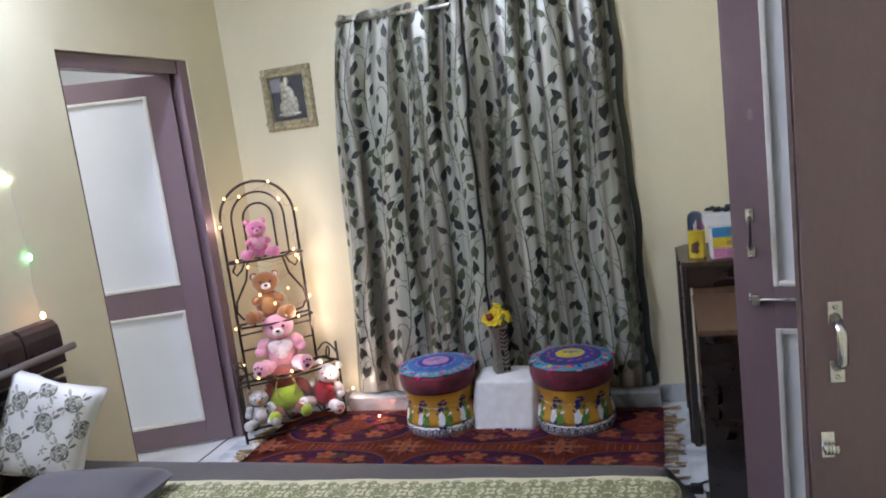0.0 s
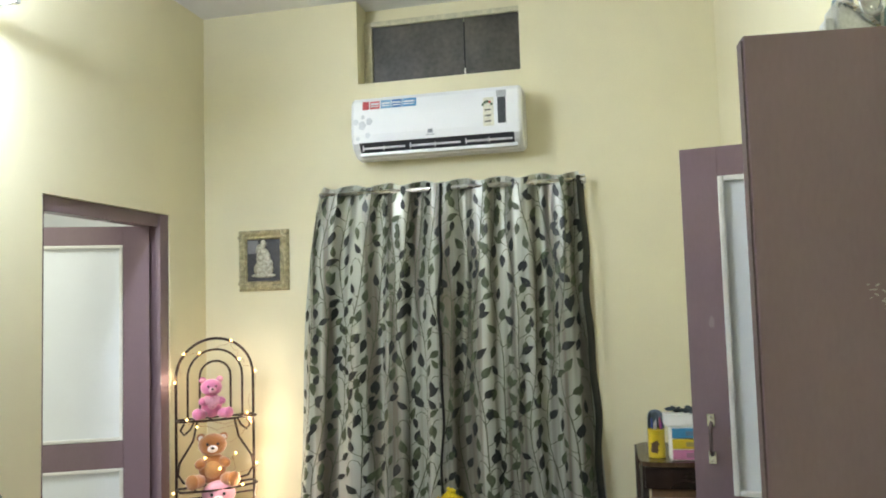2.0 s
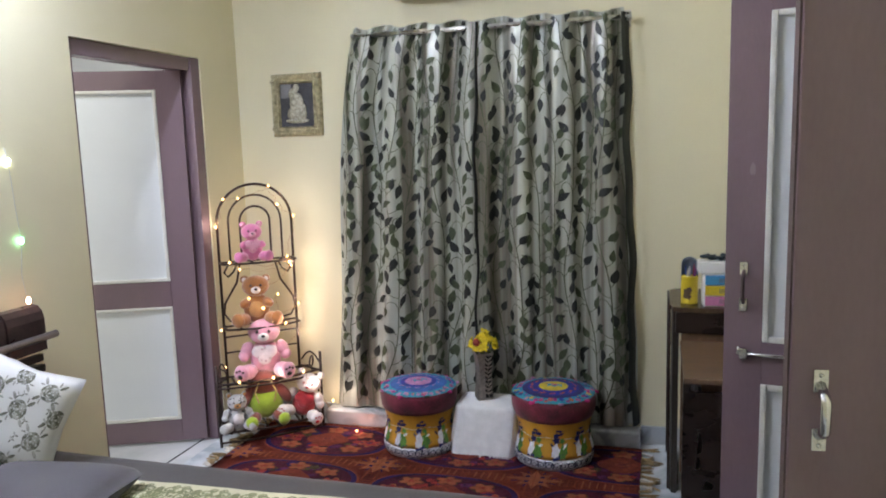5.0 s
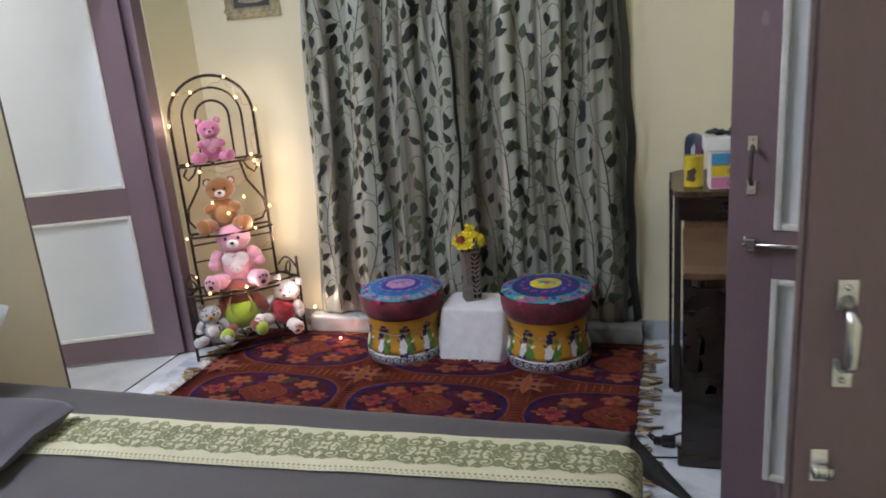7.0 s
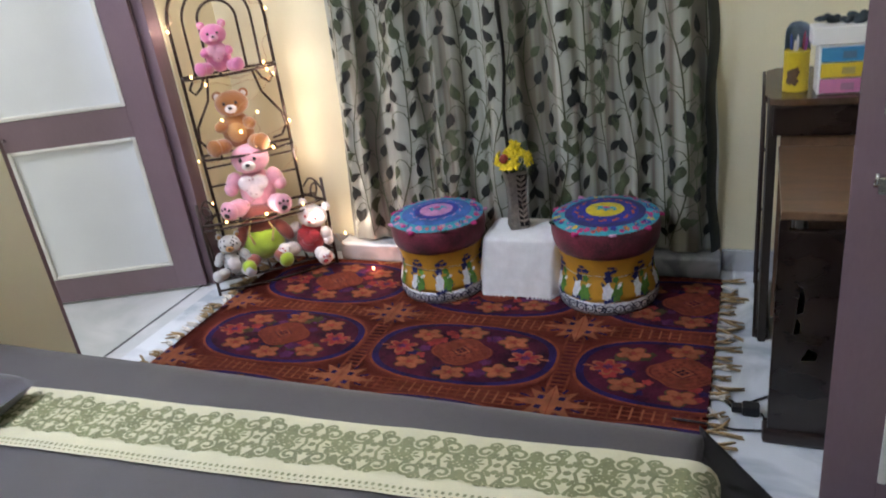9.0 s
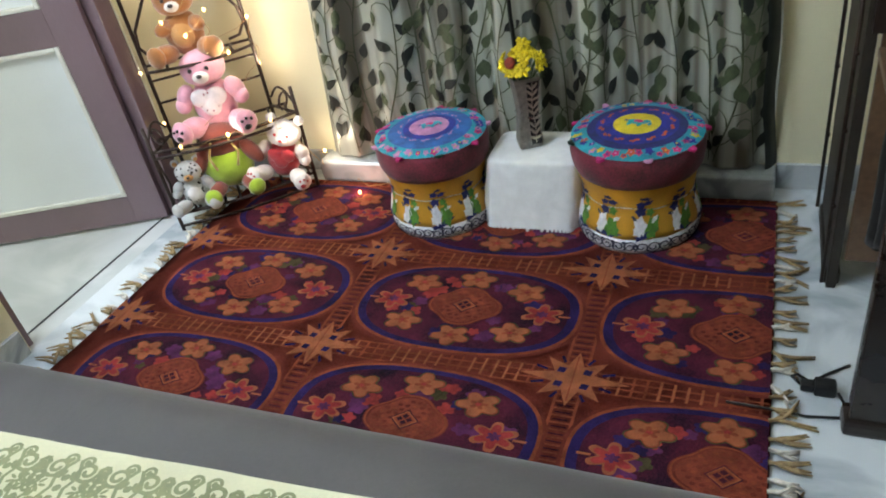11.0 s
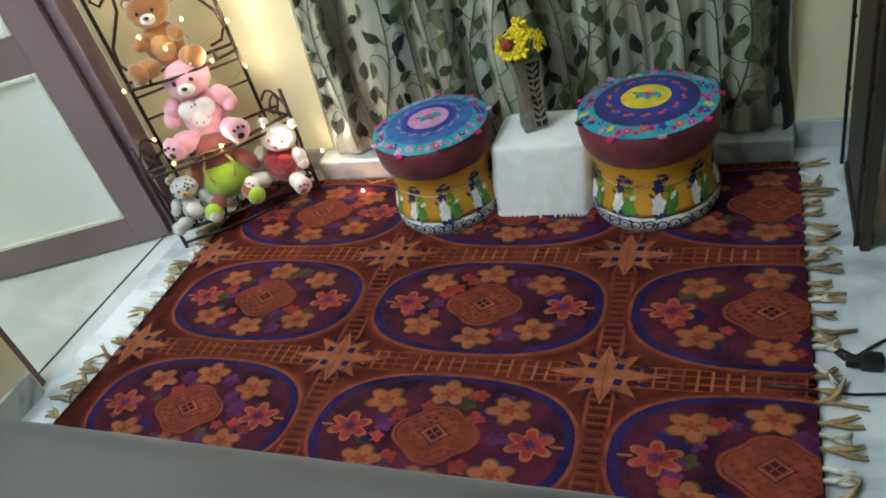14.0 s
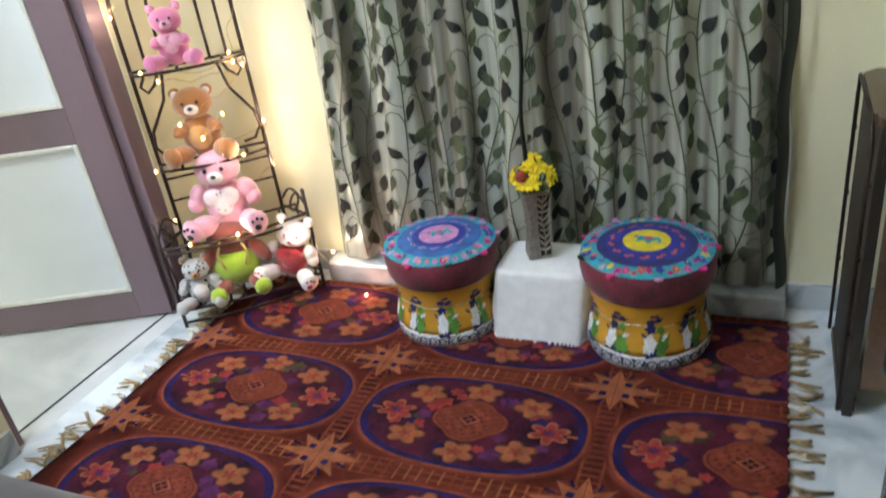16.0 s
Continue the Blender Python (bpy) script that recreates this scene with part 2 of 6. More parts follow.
def part(name, bm, mats, parent, label=""):
    ob = new(name, mesh_of(name, bm, mats) if isinstance(bm, bmesh.types.BMesh) else bm)
    ob.parent = parent
    return tagged(ob, label)


def thing(name, label, category, m=None, kind="", group=""):
    ob = new(name)
    ob.empty_display_size = 0.1
    if m is not None:
        ob.matrix_basis = m
    return tagged(ob, label, category, group, kind)


def whole(name, bm, mats, label="", category="", kind="", group="", m=None):
    ob = new(name, mesh_of(name, bm, mats))
    if m is not None:
        ob.matrix_basis = m
    return tagged(ob, label, category, group, kind)


def grid(bm, P, nu, nv, mi=0, wrap=False):
    vs = [[bm.verts.new(P(i / nu, j / nv)) for j in range(nv + 1)] for i in range(nu + (0 if wrap else 1))]
    for i in range(nu):
        for j in range(nv):
            a, b = vs[i], vs[(i + 1) % len(vs)]
            f = bm.faces.new((a[j], b[j], b[j + 1], a[j + 1]))
            f.smooth, f.material_index = True, mi


rng = random.Random(7)

# ---- the room ----
WY, RX, CEIL = 0.12, 2.89, 3.30       # back wall, right wall, ceiling
NEAR = -5.4
OUT = -2.1                            # far side of the next room

bm = bmesh.new()
box(bm, 0.0, RX + 0.2, NEAR, WY, -0.1, 0.0)
whole("floor", bm, MARBLE, "white grey-veined marble floor", "floor", "structure")
bm = bmesh.new()
box(bm, OUT - 0.2, -0.001, -2.6, 1.2, -0.1, -0.002)
nf = whole("floor_next_room", bm, marble("pale_marble", (0.60, 0.61, 0.60), (0.50, 0.52, 0.51), 2.0), "pale marble floor of the next room", "floor", "structure")
bm = bmesh.new()
box(bm, -0.092, -0.084, -1.16, -0.26, -0.001, 0.0015)
whole("trim_threshold_joint", bm, CHARCOAL, "dark joint line in the floor at the doorway", "floor joint", "structure")

bm = bmesh.new()
box(bm, OUT - 0.2, RX + 2.0, NEAR, WY + 0.3, CEIL, CEIL + 0.1)
whole("ceiling", bm, WHITE_PAINT, "plain white painted ceiling", "ceiling", "structure")

VX0, VX1, VZ0 = 0.966, 1.89, 2.815
bm = bmesh.new()
for x0, x1, z0, z1 in ((-0.2, VX0, -0.1, CEIL), (VX1, RX + 0.2, -0.1, CEIL), (VX0, VX1, -0.1, VZ0)):
    box(bm, x0, x1, WY, WY + 0.28, z0, z1)
whole("wall_north", bm, WALL, "pale cream painted wall with a high vent window", "wall", "structure")

DY0, DY1, DZ = -1.163, -0.243, 2.085
bm = bmesh.new()
for y0, y1, z0, z1 in ((NEAR, DY0, -0.1, CEIL), (DY1, WY, -0.1, CEIL), (DY0, DY1, DZ, CEIL)):
    box(bm, -0.15, 0.0, y0, y1, z0, z1)
whole("wall_west", bm, WALL, "pale cream painted wall with a doorway", "wall", "structure")

EY0, EY1, EZ = -2.46, -1.40, 2.10
bm = bmesh.new()
for y0, y1, z0, z1 in ((NEAR, EY0, -0.1, CEIL), (EY1, WY, -0.1, CEIL), (EY0, EY1, EZ, CEIL)):
    box(bm, RX, RX + 0.2, y0, y1, z0, z1)
whole("wall_east", bm, WALL, "pale cream painted wall with a double doorway", "wall", "structure")
bm = bmesh.new()
box(bm, -0.2, RX + 0.2, NEAR - 0.15, NEAR, -0.1, CEIL)
whole("wall_south", bm, WALL, "pale cream painted wall", "wall", "structure")
# passage beyond the east doorway and the next room on the west
bm = bmesh.new()
box(bm, RX + 1.0, RX + 1.1, NEAR, WY, -0.1, CEIL)
box(bm, RX + 0.2, RX + 1.0, WY - 0.1, WY, -0.1, CEIL)
box(bm, RX + 0.2, RX + 1.0, NEAR, NEAR + 0.1, -0.1, CEIL)
box(bm, RX + 0.2, RX + 1.0, NEAR, WY, -0.1, -0.0)
whole("wall_passage", bm, WALL, "plain walls of the dark passage", "wall", "structure")
bm = bmesh.new()
box(bm, OUT - 0.2, OUT, -2.6, 1.2, -0.1, CEIL)
box(bm, OUT, -0.15, -2.7, -2.6, -0.1, CEIL)
box(bm, OUT, -0.15, 1.1, 1.2, -0.1, CEIL)
box(bm, -0.2, -0.15, WY + 0.29, 1.1, -0.1, CEIL)
whole("wall_next_room", bm, WHITE_PAINT, "plain white walls of the next room", "wall", "structure")
lamp = new("next_room_lamp", bpy.data.lights.new("next_room_lamp", "AREA"))
lamp.data.energy, lamp.data.size, lamp.data.color = 44, 0.5, (0.92, 0.95, 1.0)
lamp.matrix_basis = look((-1.1, -1.85, CEIL - 0.05), (-1.1, -1.85, 0))

# skirting and the low marble ledge under the curtain
bm = bmesh.new()
box(bm, 0.0, 0.52, WY - 0.016, WY, 0.0, 0.095, 0.003)
box(bm, 2.27, RX, WY - 0.016, WY, 0.0, 0.095, 0.003)
box(bm, RX - 0.016, RX, EY1 + 0.02, WY - 0.016, 0.0, 0.095, 0.003)
box(bm, 0.0, 0.016, DY1 + 0.01, WY - 0.016, 0.0, 0.095, 0.003)
box(bm, 0.0, 0.016, NEAR, DY0 - 0.01, 0.0, 0.095, 0.003)
whole("baseboard", bm, SKIRT, "grey veined marble skirting", "skirting", "structure")
bm = bmesh.new()
box(bm, 0.50, 2.27, 0.015, WY, 0.0, 0.092, 0.018, seg=3)
whole("trim_ledge", bm, SKIRT, "low grey marble ledge along the wall under the curtain", "ledge", "structure")

# high vent window
win = thing("window_1", "cream-framed vent window with sooty dark glass", "window", kind="structure")
FY = WY + 0.14
bm = bmesh.new()
for a in ((VX0 + 0.002, VX0 + 0.05, VZ0, 3.215), (VX1 - 0.012, VX1 - 0.002, VZ0, 3.215), (VX0 + 0.05, VX1 - 0.012, 3.185, 3.215), (VX0 + 0.05, VX1 - 0.012, VZ0, VZ0 + 0.012)):
    box(bm, a[0], a[1], FY - 0.02, FY + 0.03, a[2], a[3], 0.003)
part("window_frame", bm, mat("aged_cream_frame", (0.60, 0.56, 0.38), 0.6, var=0.15, scale=30, bump=0.1), win)
for x0, x1 in ((VX0 + 0.052, 1.558), (1.564, VX1 - 0.014)):
    bm = bmesh.new()
    box(bm, x0, x1, FY - 0.004, FY + 0.002, VZ0 + 0.012, 3.184)
    part("pane", bm, GLASS_DARK, win)
bm = bmesh.new()
box(bm, 1.559, 1.566, FY - 0.016, FY - 0.006, VZ0 + 0.012, VZ0 + 0.075, 0.001)
part("latch", bm, BEAD, win, "worn white latch strip")
bm = bmesh.new()
box(bm, VX0, VX1, FY + 0.03, FY + 0.14, 3.217, CEIL)
whole("wall_above_vent", bm, WALL, "cream plaster above the vent window", "wall", "structure")


# ---- doors ----
def door_leaf(name, w, h, z0, upper, lower, stile, m, label, back=False):
    """A maroon panelled leaf; local x from the hinge, faces -y and +y."""
    d = thing(name, label, "door", m, "structure")
    T = 0.034
    bm = bmesh.new()
    for x0, x1, a, b in ((0, stile, z0, h), (w - stile, w, z0, h), (stile, w - stile, z0, lower[0]), (stile, w - stile, lower[1], upper[0]), (stile, w - stile, upper[1], h)):
        box(bm, x0, x1, -T / 2, T / 2, a, b, 0.002)
    part("door_frame", bm, MAROON, d)
    for lo, hi in (lower, upper):
        bm = bmesh.new()
        box(bm, stile, w - stile, -0.006, 0.006, lo, hi)
        pn = part("panel", bm, PANEL, d, "white laminate panel")
        for s in (-1, 1):
            bm = bmesh.new()
            y0, y1 = sorted((s * 0.006, s * 0.021))
            for x0, x1, a, b in ((stile, stile + 0.018, lo, hi), (w - stile - 0.018, w - stile, lo, hi), (stile + 0.018, w - stile - 0.018, lo, lo + 0.018), (stile + 0.018, w - stile - 0.018, hi - 0.018, hi)):
                box(bm, x0, x1, y0, y1, a, b, 0.005)
            part("moulding", bm, BEAD, pn, "cream wooden moulding")
    return d


def pull_handle(parent, x, z, y, s, h=0.15, grip=None, rad=0.009):
    """A bow pull handle on the face at y; s is the side it stands out to."""
    bm = bmesh.new()
    for dz in (-h / 2, h / 2):
        box(bm, x - 0.012, x + 0.012, min(y, y + s * 0.004), max(y, y + s * 0.004), z + dz - 0.02, z + dz + 0.02, 0.0015)
        ball(bm, (x, y + s * 0.005, z + dz + math.copysign(0.010, dz)), 0.004, u=8, v=6)
    pts = [(x, y + s * 0.003, z + h / 2 - 0.008), (x, y + s * 0.030, z + h / 2 - 0.022), (x, y + s * 0.036, z + h / 4), (x, y + s * 0.036, z - h / 4), (x, y + s * 0.030, z - h / 2 + 0.022), (x, y + s * 0.003, z - h / 2 + 0.008)]
    if grip is None:
        tube(bm, pts, rad, 8)
        return part("handle", bm, CHROME, parent, "chrome bow handle")
    hd = part("handle", bm, CHROME, parent, "small chrome end plates")
    bm = bmesh.new()
    tube(bm, pts, rad, 8)
    part("grip", bm, grip, hd, "dark worn bow grip")
    return hd


# west door: frame set in the wall, leaf swung into the next room
bm = bmesh.new()
for y0, y1, z0, z1 in ((DY1 - 0.075, DY1 - 0.001, 0, DZ - 0.001), (DY0 + 0.001, DY0 + 0.03, 0, DZ - 0.001), (DY0 + 0.03, DY1 - 0.075, DZ - 0.07, DZ - 0.001)):
    box(bm, -0.10, -0.018 if y0 < -1 else -0.006, y0, y1, z0, z1, 0.004)
whole("door_frame_west", bm, MAROON, "maroon painted wooden door frame", "door frame", "structure")
ang = math.degrees(math.atan2(-0.27, -0.62))
d1 = door_leaf("door_1", 0.84, 2.018, 0.012, (0.909, 1.920), (0.134, 0.770), 0.130, pose(-0.058, -0.336, 0, 0, 0, ang), "maroon door with white panels swung open into the next room")
bm = bmesh.new()
tube(bm, [(0.70, 0.02, 0.83), (0.70, 0.045, 0.83), (0.77, 0.045, 0.83)], 0.007)
part("handle", bm, CHROME, d1, "small chrome lever")

# east double door, both leaves open into the room
d2 = door_leaf("door_2", 0.43, 2.05, 0.05, (0.955, 1.955), (0.205, 0.82), 0.112, pose(2.978, -1.385, 0, 0, 0, 180 - 11 + 0), "narrow maroon door leaf with white panels standing open")
pull_handle(d2, 0.375, 1.128, 0.017, 1, 0.115, MAROON_DARK, 0.006)
bm = bmesh.new()
tube(bm, [(0.39, 0.030, 0.917), (0.20, 0.030, 0.917)], 0.006, 10)
for x in (0.37, 0.24):
    box(bm, x - 0.012, x + 0.012, 0.017, 0.037, 0.900, 0.934, 0.003)
tube(bm, [(0.385, 0.032, 0.917), (0.385, 0.032, 0.940)], 0.004, 8)
part("bolt", bm, CHROME, d2, "steel tower bolt")
bm = bmesh.new()
box(bm, 0.315, 0.34, 0.017, 0.03, 0.09, 0.125, 0.003)
ball(bm, (0.33, 0.036, 0.105), 0.012, u=8, v=6)
part("stopper", bm, STEEL, d2, "steel floor stopper")

d3 = thing("door_3", "plain dark maroon door leaf standing open beside the bed", "door", pose(2.571, -2.425, 0, 0, 0, 5), kind="structure")
bm = bmesh.new()
box(bm, 0.0, 0.44, 0.0, 0.036, 0.04, 2.048, 0.003)
part("leaf", bm, MAROON, d3)
bm = bmesh.new()
box(bm, -0.0035, -0.0005, 0.004, 0.032, 0.05, 2.04)
part("edge_strip", bm, MAROON_DARK, d3, "worn bare edge")
pull_handle(d3, 0.049, 1.123, 0.0, -1, 0.105)
bm = bmesh.new()
box(bm, 0.018, 0.040, -0.004, 0.0, 0.912, 0.960, 0.0015)
for k in range(4):
    tube(bm, [(0.024 + k * 0.006, -0.012, 0.922), (0.024 + k * 0.006, -0.012, 0.938)], 0.004, 6)
tube(bm, [(0.020, -0.010, 0.930), (0.046, -0.010, 0.930)], 0.005, 8)
part("latch", bm, CHROME, d3, "chrome hasp latch")
bm = bmesh.new()
for y0, y1, z1 in ((EY1 - 0.05, EY1 - 0.001, EZ - 0.001), (EY0 + 0.001, EY0 + 0.05, EZ - 0.001)):
    box(bm, RX + 0.10, RX + 0.18, y0, y1, 0, z1, 0.003)
box(bm, RX + 0.10, RX + 0.18, EY0 + 0.05, EY1 - 0.05, EZ - 0.06, EZ - 0.001, 0.003)
whole("door_frame_east", bm, MAROON, "maroon painted wooden door frame", "door frame", "structure")


# ---- tube light over the headboard ----
tl = thing("tube_light", "white wall-mounted fluorescent tube light, switched on", "lamp")
bm = bmesh.new()
box(bm, 0.002, 0.035, -2.85, -1.59, 2.70, 2.74, 0.004)
part("batten", bm, AC_WHITE, tl)
bm = bmesh.new()
tube(bm, [(0.26, -2.82, 2.72), (0.26, -1.62, 2.72)], 0.015, 12)
part("tube", bm, mat("lit_tube", (0.85, 0.93, 1.18), emit=TUBE), tl)
for y in (-2.835, -1.605):
    bm = bmesh.new()
    box(bm, 0.03, 0.28, y - 0.012, y + 0.012, 2.70, 2.74, 0.004)
    part("holder", bm, AC_WHITE, tl)


# ---- bed ----
BX0, BX1, BY0, BY1, BZ = 0.10, 2.31, -3.25, -1.562, 0.50
bed = thing("bed", "bed with taupe spread and beige brocade band, wooden headboard", "bed")
bm = bmesh.new()
box(bm, BX0, BX1 - 0.06, BY0 + 0.05, BY1 - 0.05, 0.0, 0.25, 0.01)
part("base", bm, VENEER, bed)


def spread(u, v):
    """u across from far side to near side, v from head to foot; drops at far side, foot and near side."""
    W = BY1 - BY0
    s = u * (W + 0.84) - 0.42
    q = v * (BX1 - BX0 + 0.40)
    z, r = BZ, 0.10
    y, x = BY1 - s, BX0 + q
    dz = 0.0
    if s < 0:
        y = BY1 + min(0.03, -s * 0.07); dz += -s
    elif s > W:
        y = BY0 - min(0.03, (s - W) * 0.07); dz += s - W
    Lx = BX1 - BX0
    if q > Lx:
        x = BX1 + min(0.03, (q - Lx) * 0.08) + 0.008 * math.sin(s * 17) * min(1, (q - Lx) * 6)
        dz = max(dz, q - Lx)
    if dz > 0 and q <= Lx:
        y += 0.006 * math.sin(q * 13) * min(1, dz * 6) * (1 if s < 0 else -1)
    # rounded edges
    e, f = min(max(s, 0), max(W - s, 0)), max(Lx - q, 0)
    rf = 0.045
    drop = r - math.sqrt(max(0, r * r - (r - e) ** 2)) if e < r else 0
    if f < rf:
        drop = max(drop, rf - math.sqrt(max(0, rf * rf - (rf - f) ** 2)))
    z -= drop + dz * 0.9
    z += 0.005 * noise.noise(Vector((x * 4, y * 4, 0.3))) + 0.002 * noise.noise(Vector((x * 14, y * 9, 1.3))) if dz == 0 else 0
    return Vector((x, y, z))


bm = bmesh.new()
grid(bm, spread, 150, 90)
part("bedspread", bm, SPREAD, bed)


def bandpt(a, b, off=0.004):
    """a along the bed, 0 at the head; b across the band, 0 at its far edge."""
    x = BX0 + a
    y0 = -1.820 + (x - 0.1) * 0.05
    y = y0 - b * (0.98 - 0.09 * (x - 0.1))
    over = x - (BX1 - 0.02)
    z = BZ + off + 0.0015 + 0.005 * noise.noise(Vector((x * 4, y * 4, 0.3))) + 0.002 * noise.noise(Vector((x * 14, y * 9, 1.3)))
    if over > 0:
        r = 0.05
        th = min(over / r, math.pi / 2)
        x = BX1 - 0.02 + r * math.sin(th) + off * math.sin(th)
        z = BZ - r + (r + off) * math.cos(th) - max(0, over - r * math.pi / 2)
    return Vector((x, y, z))


BW = 0.235
bm = bmesh.new()
grid(bm, lambda u, v: bandpt(u * 2.45, v * BW), 120, 6)
band = part("brocade_band", bm, BAND, bed, "beige brocade band with olive scrolls")
bm = bmesh.new()


def ribbon(bm, P, pts, w, mi=0):
    pts = [Vector(p) for p in pts]
    prev = None
    for i, p in enumerate(pts):
        d = (pts[min(i + 1, len(pts) - 1)] - pts[max(i - 1, 0)])
        n = Vector((-d.y, d.x)).normalized() if d.length else Vector((0, 1))
        ww = w[i] if isinstance(w, list) else w
        a, b = bm.verts.new(P(*(p + n * ww / 2))), bm.verts.new(P(*(p - n * ww / 2)))
        if prev:
            f = bm.faces.new((prev[0], prev[1], b, a))
            f.material_index = mi
        prev = (a, b)


def spiral(c, r0, turns, a0, s, n=18):
    return [(c[0] + s * r0 * (1 - 0.8 * t / n) * math.cos(a0 + turns * math.tau * t / n), c[1] + r0 * (1 - 0.8 * t / n) * math.sin(a0 + turns * math.tau * t / n)) for t in range(n + 1)]


def blob(bm, P, c, rx, ry, rot, mi=0, n=8, wob=0.0):
    ca, sa = math.cos(rot), math.sin(rot)
    ps = []
    for k in range(n):
        t = k * math.tau / n
        q = 1 + wob * math.cos(5 * t)
        ps.append((c[0] + q * rx * math.cos(t) * ca - q * ry * math.sin(t) * sa, c[1] + q * rx * math.cos(t) * sa + q * ry * math.sin(t) * ca))
    cv = bm.verts.new(P(*c))
    vs = [bm.verts.new(P(*p)) for p in ps]
    for k in range(n):
        bm.faces.new((cv, vs[k], vs[(k + 1) % n])).material_index = mi


PB = lambda a, b: bandpt(a, b, 0.0055)
REP = 0.135
for k in range(18):
    a0 = 0.02 + k * REP
    for s in (-1, 1):
        cx = a0 + REP / 2
        for bb in (0.055, 0.145):
            t = 1 if bb < 0.1 else -1
            ribbon(bm, PB, spiral((cx + s * 0.034, bb), 0.025, 1.5, 0.4 * t, s * 1), 0.0084)
            ribbon(bm, PB, spiral((cx + s * 0.056, 0.1 + t * 0.012), 0.018, 1.2, 2.0 * t, s), 0.0068)
            ribbon(bm, PB, spiral((cx + s * 0.020, bb - 0.022 * t), 0.014, 1.3, 2.6, s), 0.0068)
            blob(bm, PB, (cx + s * 0.048, bb + 0.026 * t), 0.013, 0.006, s * 0.8 * t)
            blob(bm, PB, (cx + s * 0.062, bb - 0.012 * t), 0.012, 0.005, -s * 0.8 * t)
            blob(bm, PB, (cx + s * 0.012, bb + 0.014 * t), 0.012, 0.006, s * 1.1 * t)
        ribbon(bm, PB, [(cx + s * 0.004, 0.03), (cx + s * 0.024, 0.07), (cx + s * 0.014, 0.10), (cx + s * 0.024, 0.13), (cx + s * 0.004, 0.172)], 0.0078)
        ribbon(bm, PB, [(cx + s * 0.065, 0.035), (cx + s * 0.048, 0.085), (cx + s * 0.065, 0.10), (cx + s * 0.048, 0.118), (cx + s * 0.065, 0.165)], 0.007)
    for s in (-1, 1):
        for q in range(7):
            an = q * math.tau / 7
            blob(bm, PB, (a0 + REP * 0.5 + s * 0.046 + 0.013 * math.cos(an), 0.100 + 0.013 * math.sin(an)), 0.0085, 0.0034, an)
        for bb in (0.036, 0.164):
            blob(bm, PB, (a0 + REP * 0.5 + s * 0.022, bb), 0.010, 0.005, s * 0.6)
            blob(bm, PB, (a0 + REP * 0.5 + s * 0.060, bb + (0.008 if bb < 0.1 else -0.008)), 0.009, 0.0045, -s * 0.7)
    for j in range(3):
        blob(bm, PB, (a0 + REP / 2, 0.075 + 0.025 * j), 0.008, 0.009, 0.78)
    blob(bm, PB, (a0, 0.06), 0.010, 0.014, 0)
    blob(bm, PB, (a0, 0.14), 0.010, 0.014, 0)
for k in range(170):
    blob(bm, PB, (0.02 + k * 0.0142, 0.212), 0.0042, 0.006, 0, n=5)
    blob(bm, PB, (0.027 + k * 0.0142, 0.226), 0.0036, 0.003, 0, n=5)
part("scroll_pattern", bm, OLIVE, band, "olive woven scrolls")
# loose dark corner of the spread at the foot
bm = bmesh.new()


def corner_flap(u, v):
    x = BX1 - 0.015 + u * 0.19 + 0.02 * v
    y = BY1 + 0.01 - v * 0.20 + u * 0.06
    z = BZ - 0.035 - u * 0.26 * (1 - 0.35 * v) - 0.02 * math.sin(v * 5) * u
    return Vector((x, y, z))


grid(bm, corner_flap, 10, 10)
bmesh.ops.solidify(bm, geom=bm.faces[:], thickness=0.004)
part("spread_corner", bm, BLACK_CLOTH, bed, "black lining of the spread hanging at the corner")

bm = bmesh.new()
box(bm, 0.02, 0.06, -3.2, -1.54, 0.0, 0.80, 0.006)
hb = part("headboard", bm, VENEER, bed, "dark wooden headboard with rail and slats")
bm = bmesh.new()
pr = [(0.02, 0.86), (0.02, 0.99), (0.028, 1.02), (0.045, 1.035), (0.070, 1.03), (0.088, 1.01), (0.095, 0.98), (0.095, 0.86)]
for y0, y1 in ((-2.02, -1.71), (-2.40, -2.03), (-1.70, -1.53), (-3.2, -2.41)):
    a = [bm.verts.new((x, y0, z)) for x, z in pr]
    b = [bm.verts.new((x, y1, z)) for x, z in pr]
    for k in range(len(pr)):
        bm.faces.new((a[k], b[k], b[(k + 1) % len(pr)], a[(k + 1) % len(pr)]))
    bm.faces.new(a), bm.faces.new(b[::-1])
part("top_cushion", bm, mat("dark_leatherette", (0.05, 0.028, 0.024), 0.3, var=0.3, scale=20, bump=0.1), hb, "padded dark brown top roll")
bm = bmesh.new()
tube(bm, [(0.115, -3.2, 0.915), (0.115, -1.50, 0.915)], 0.014, 10)
part("rail", bm, mat("grey_rail", (0.16, 0.14, 0.13), 0.4, var=0.2), hb, "greyish front rail")
for k in range(5):
    bm = bmesh.new()
    box(bm, 0.06, 0.085, -3.15, -1.54 + 0.004 * k, 0.815 - k * 0.042, 0.845 - k * 0.042, 0.006)
    part("slat", bm, VENEER, hb)


def pillow_fn(w, h, t):
    def P(u, v, off=0.0, side=1):
        a, b = 2 * u - 1, 2 * v - 1
        k = max(0.0, (1 - a ** 4)) ** 0.5 * max(0.0, (1 - b ** 4)) ** 0.5
        pin = 1 - 0.10 * (1 - abs(a * b)) * max(abs(a), abs(b)) ** 3
        return Vector((a * w / 2 * pin, side * (t / 2 * k + off), b * h / 2 * pin + 0.004 * noise.noise(Vector((a * 3, b * 3, 1)))))
    return P


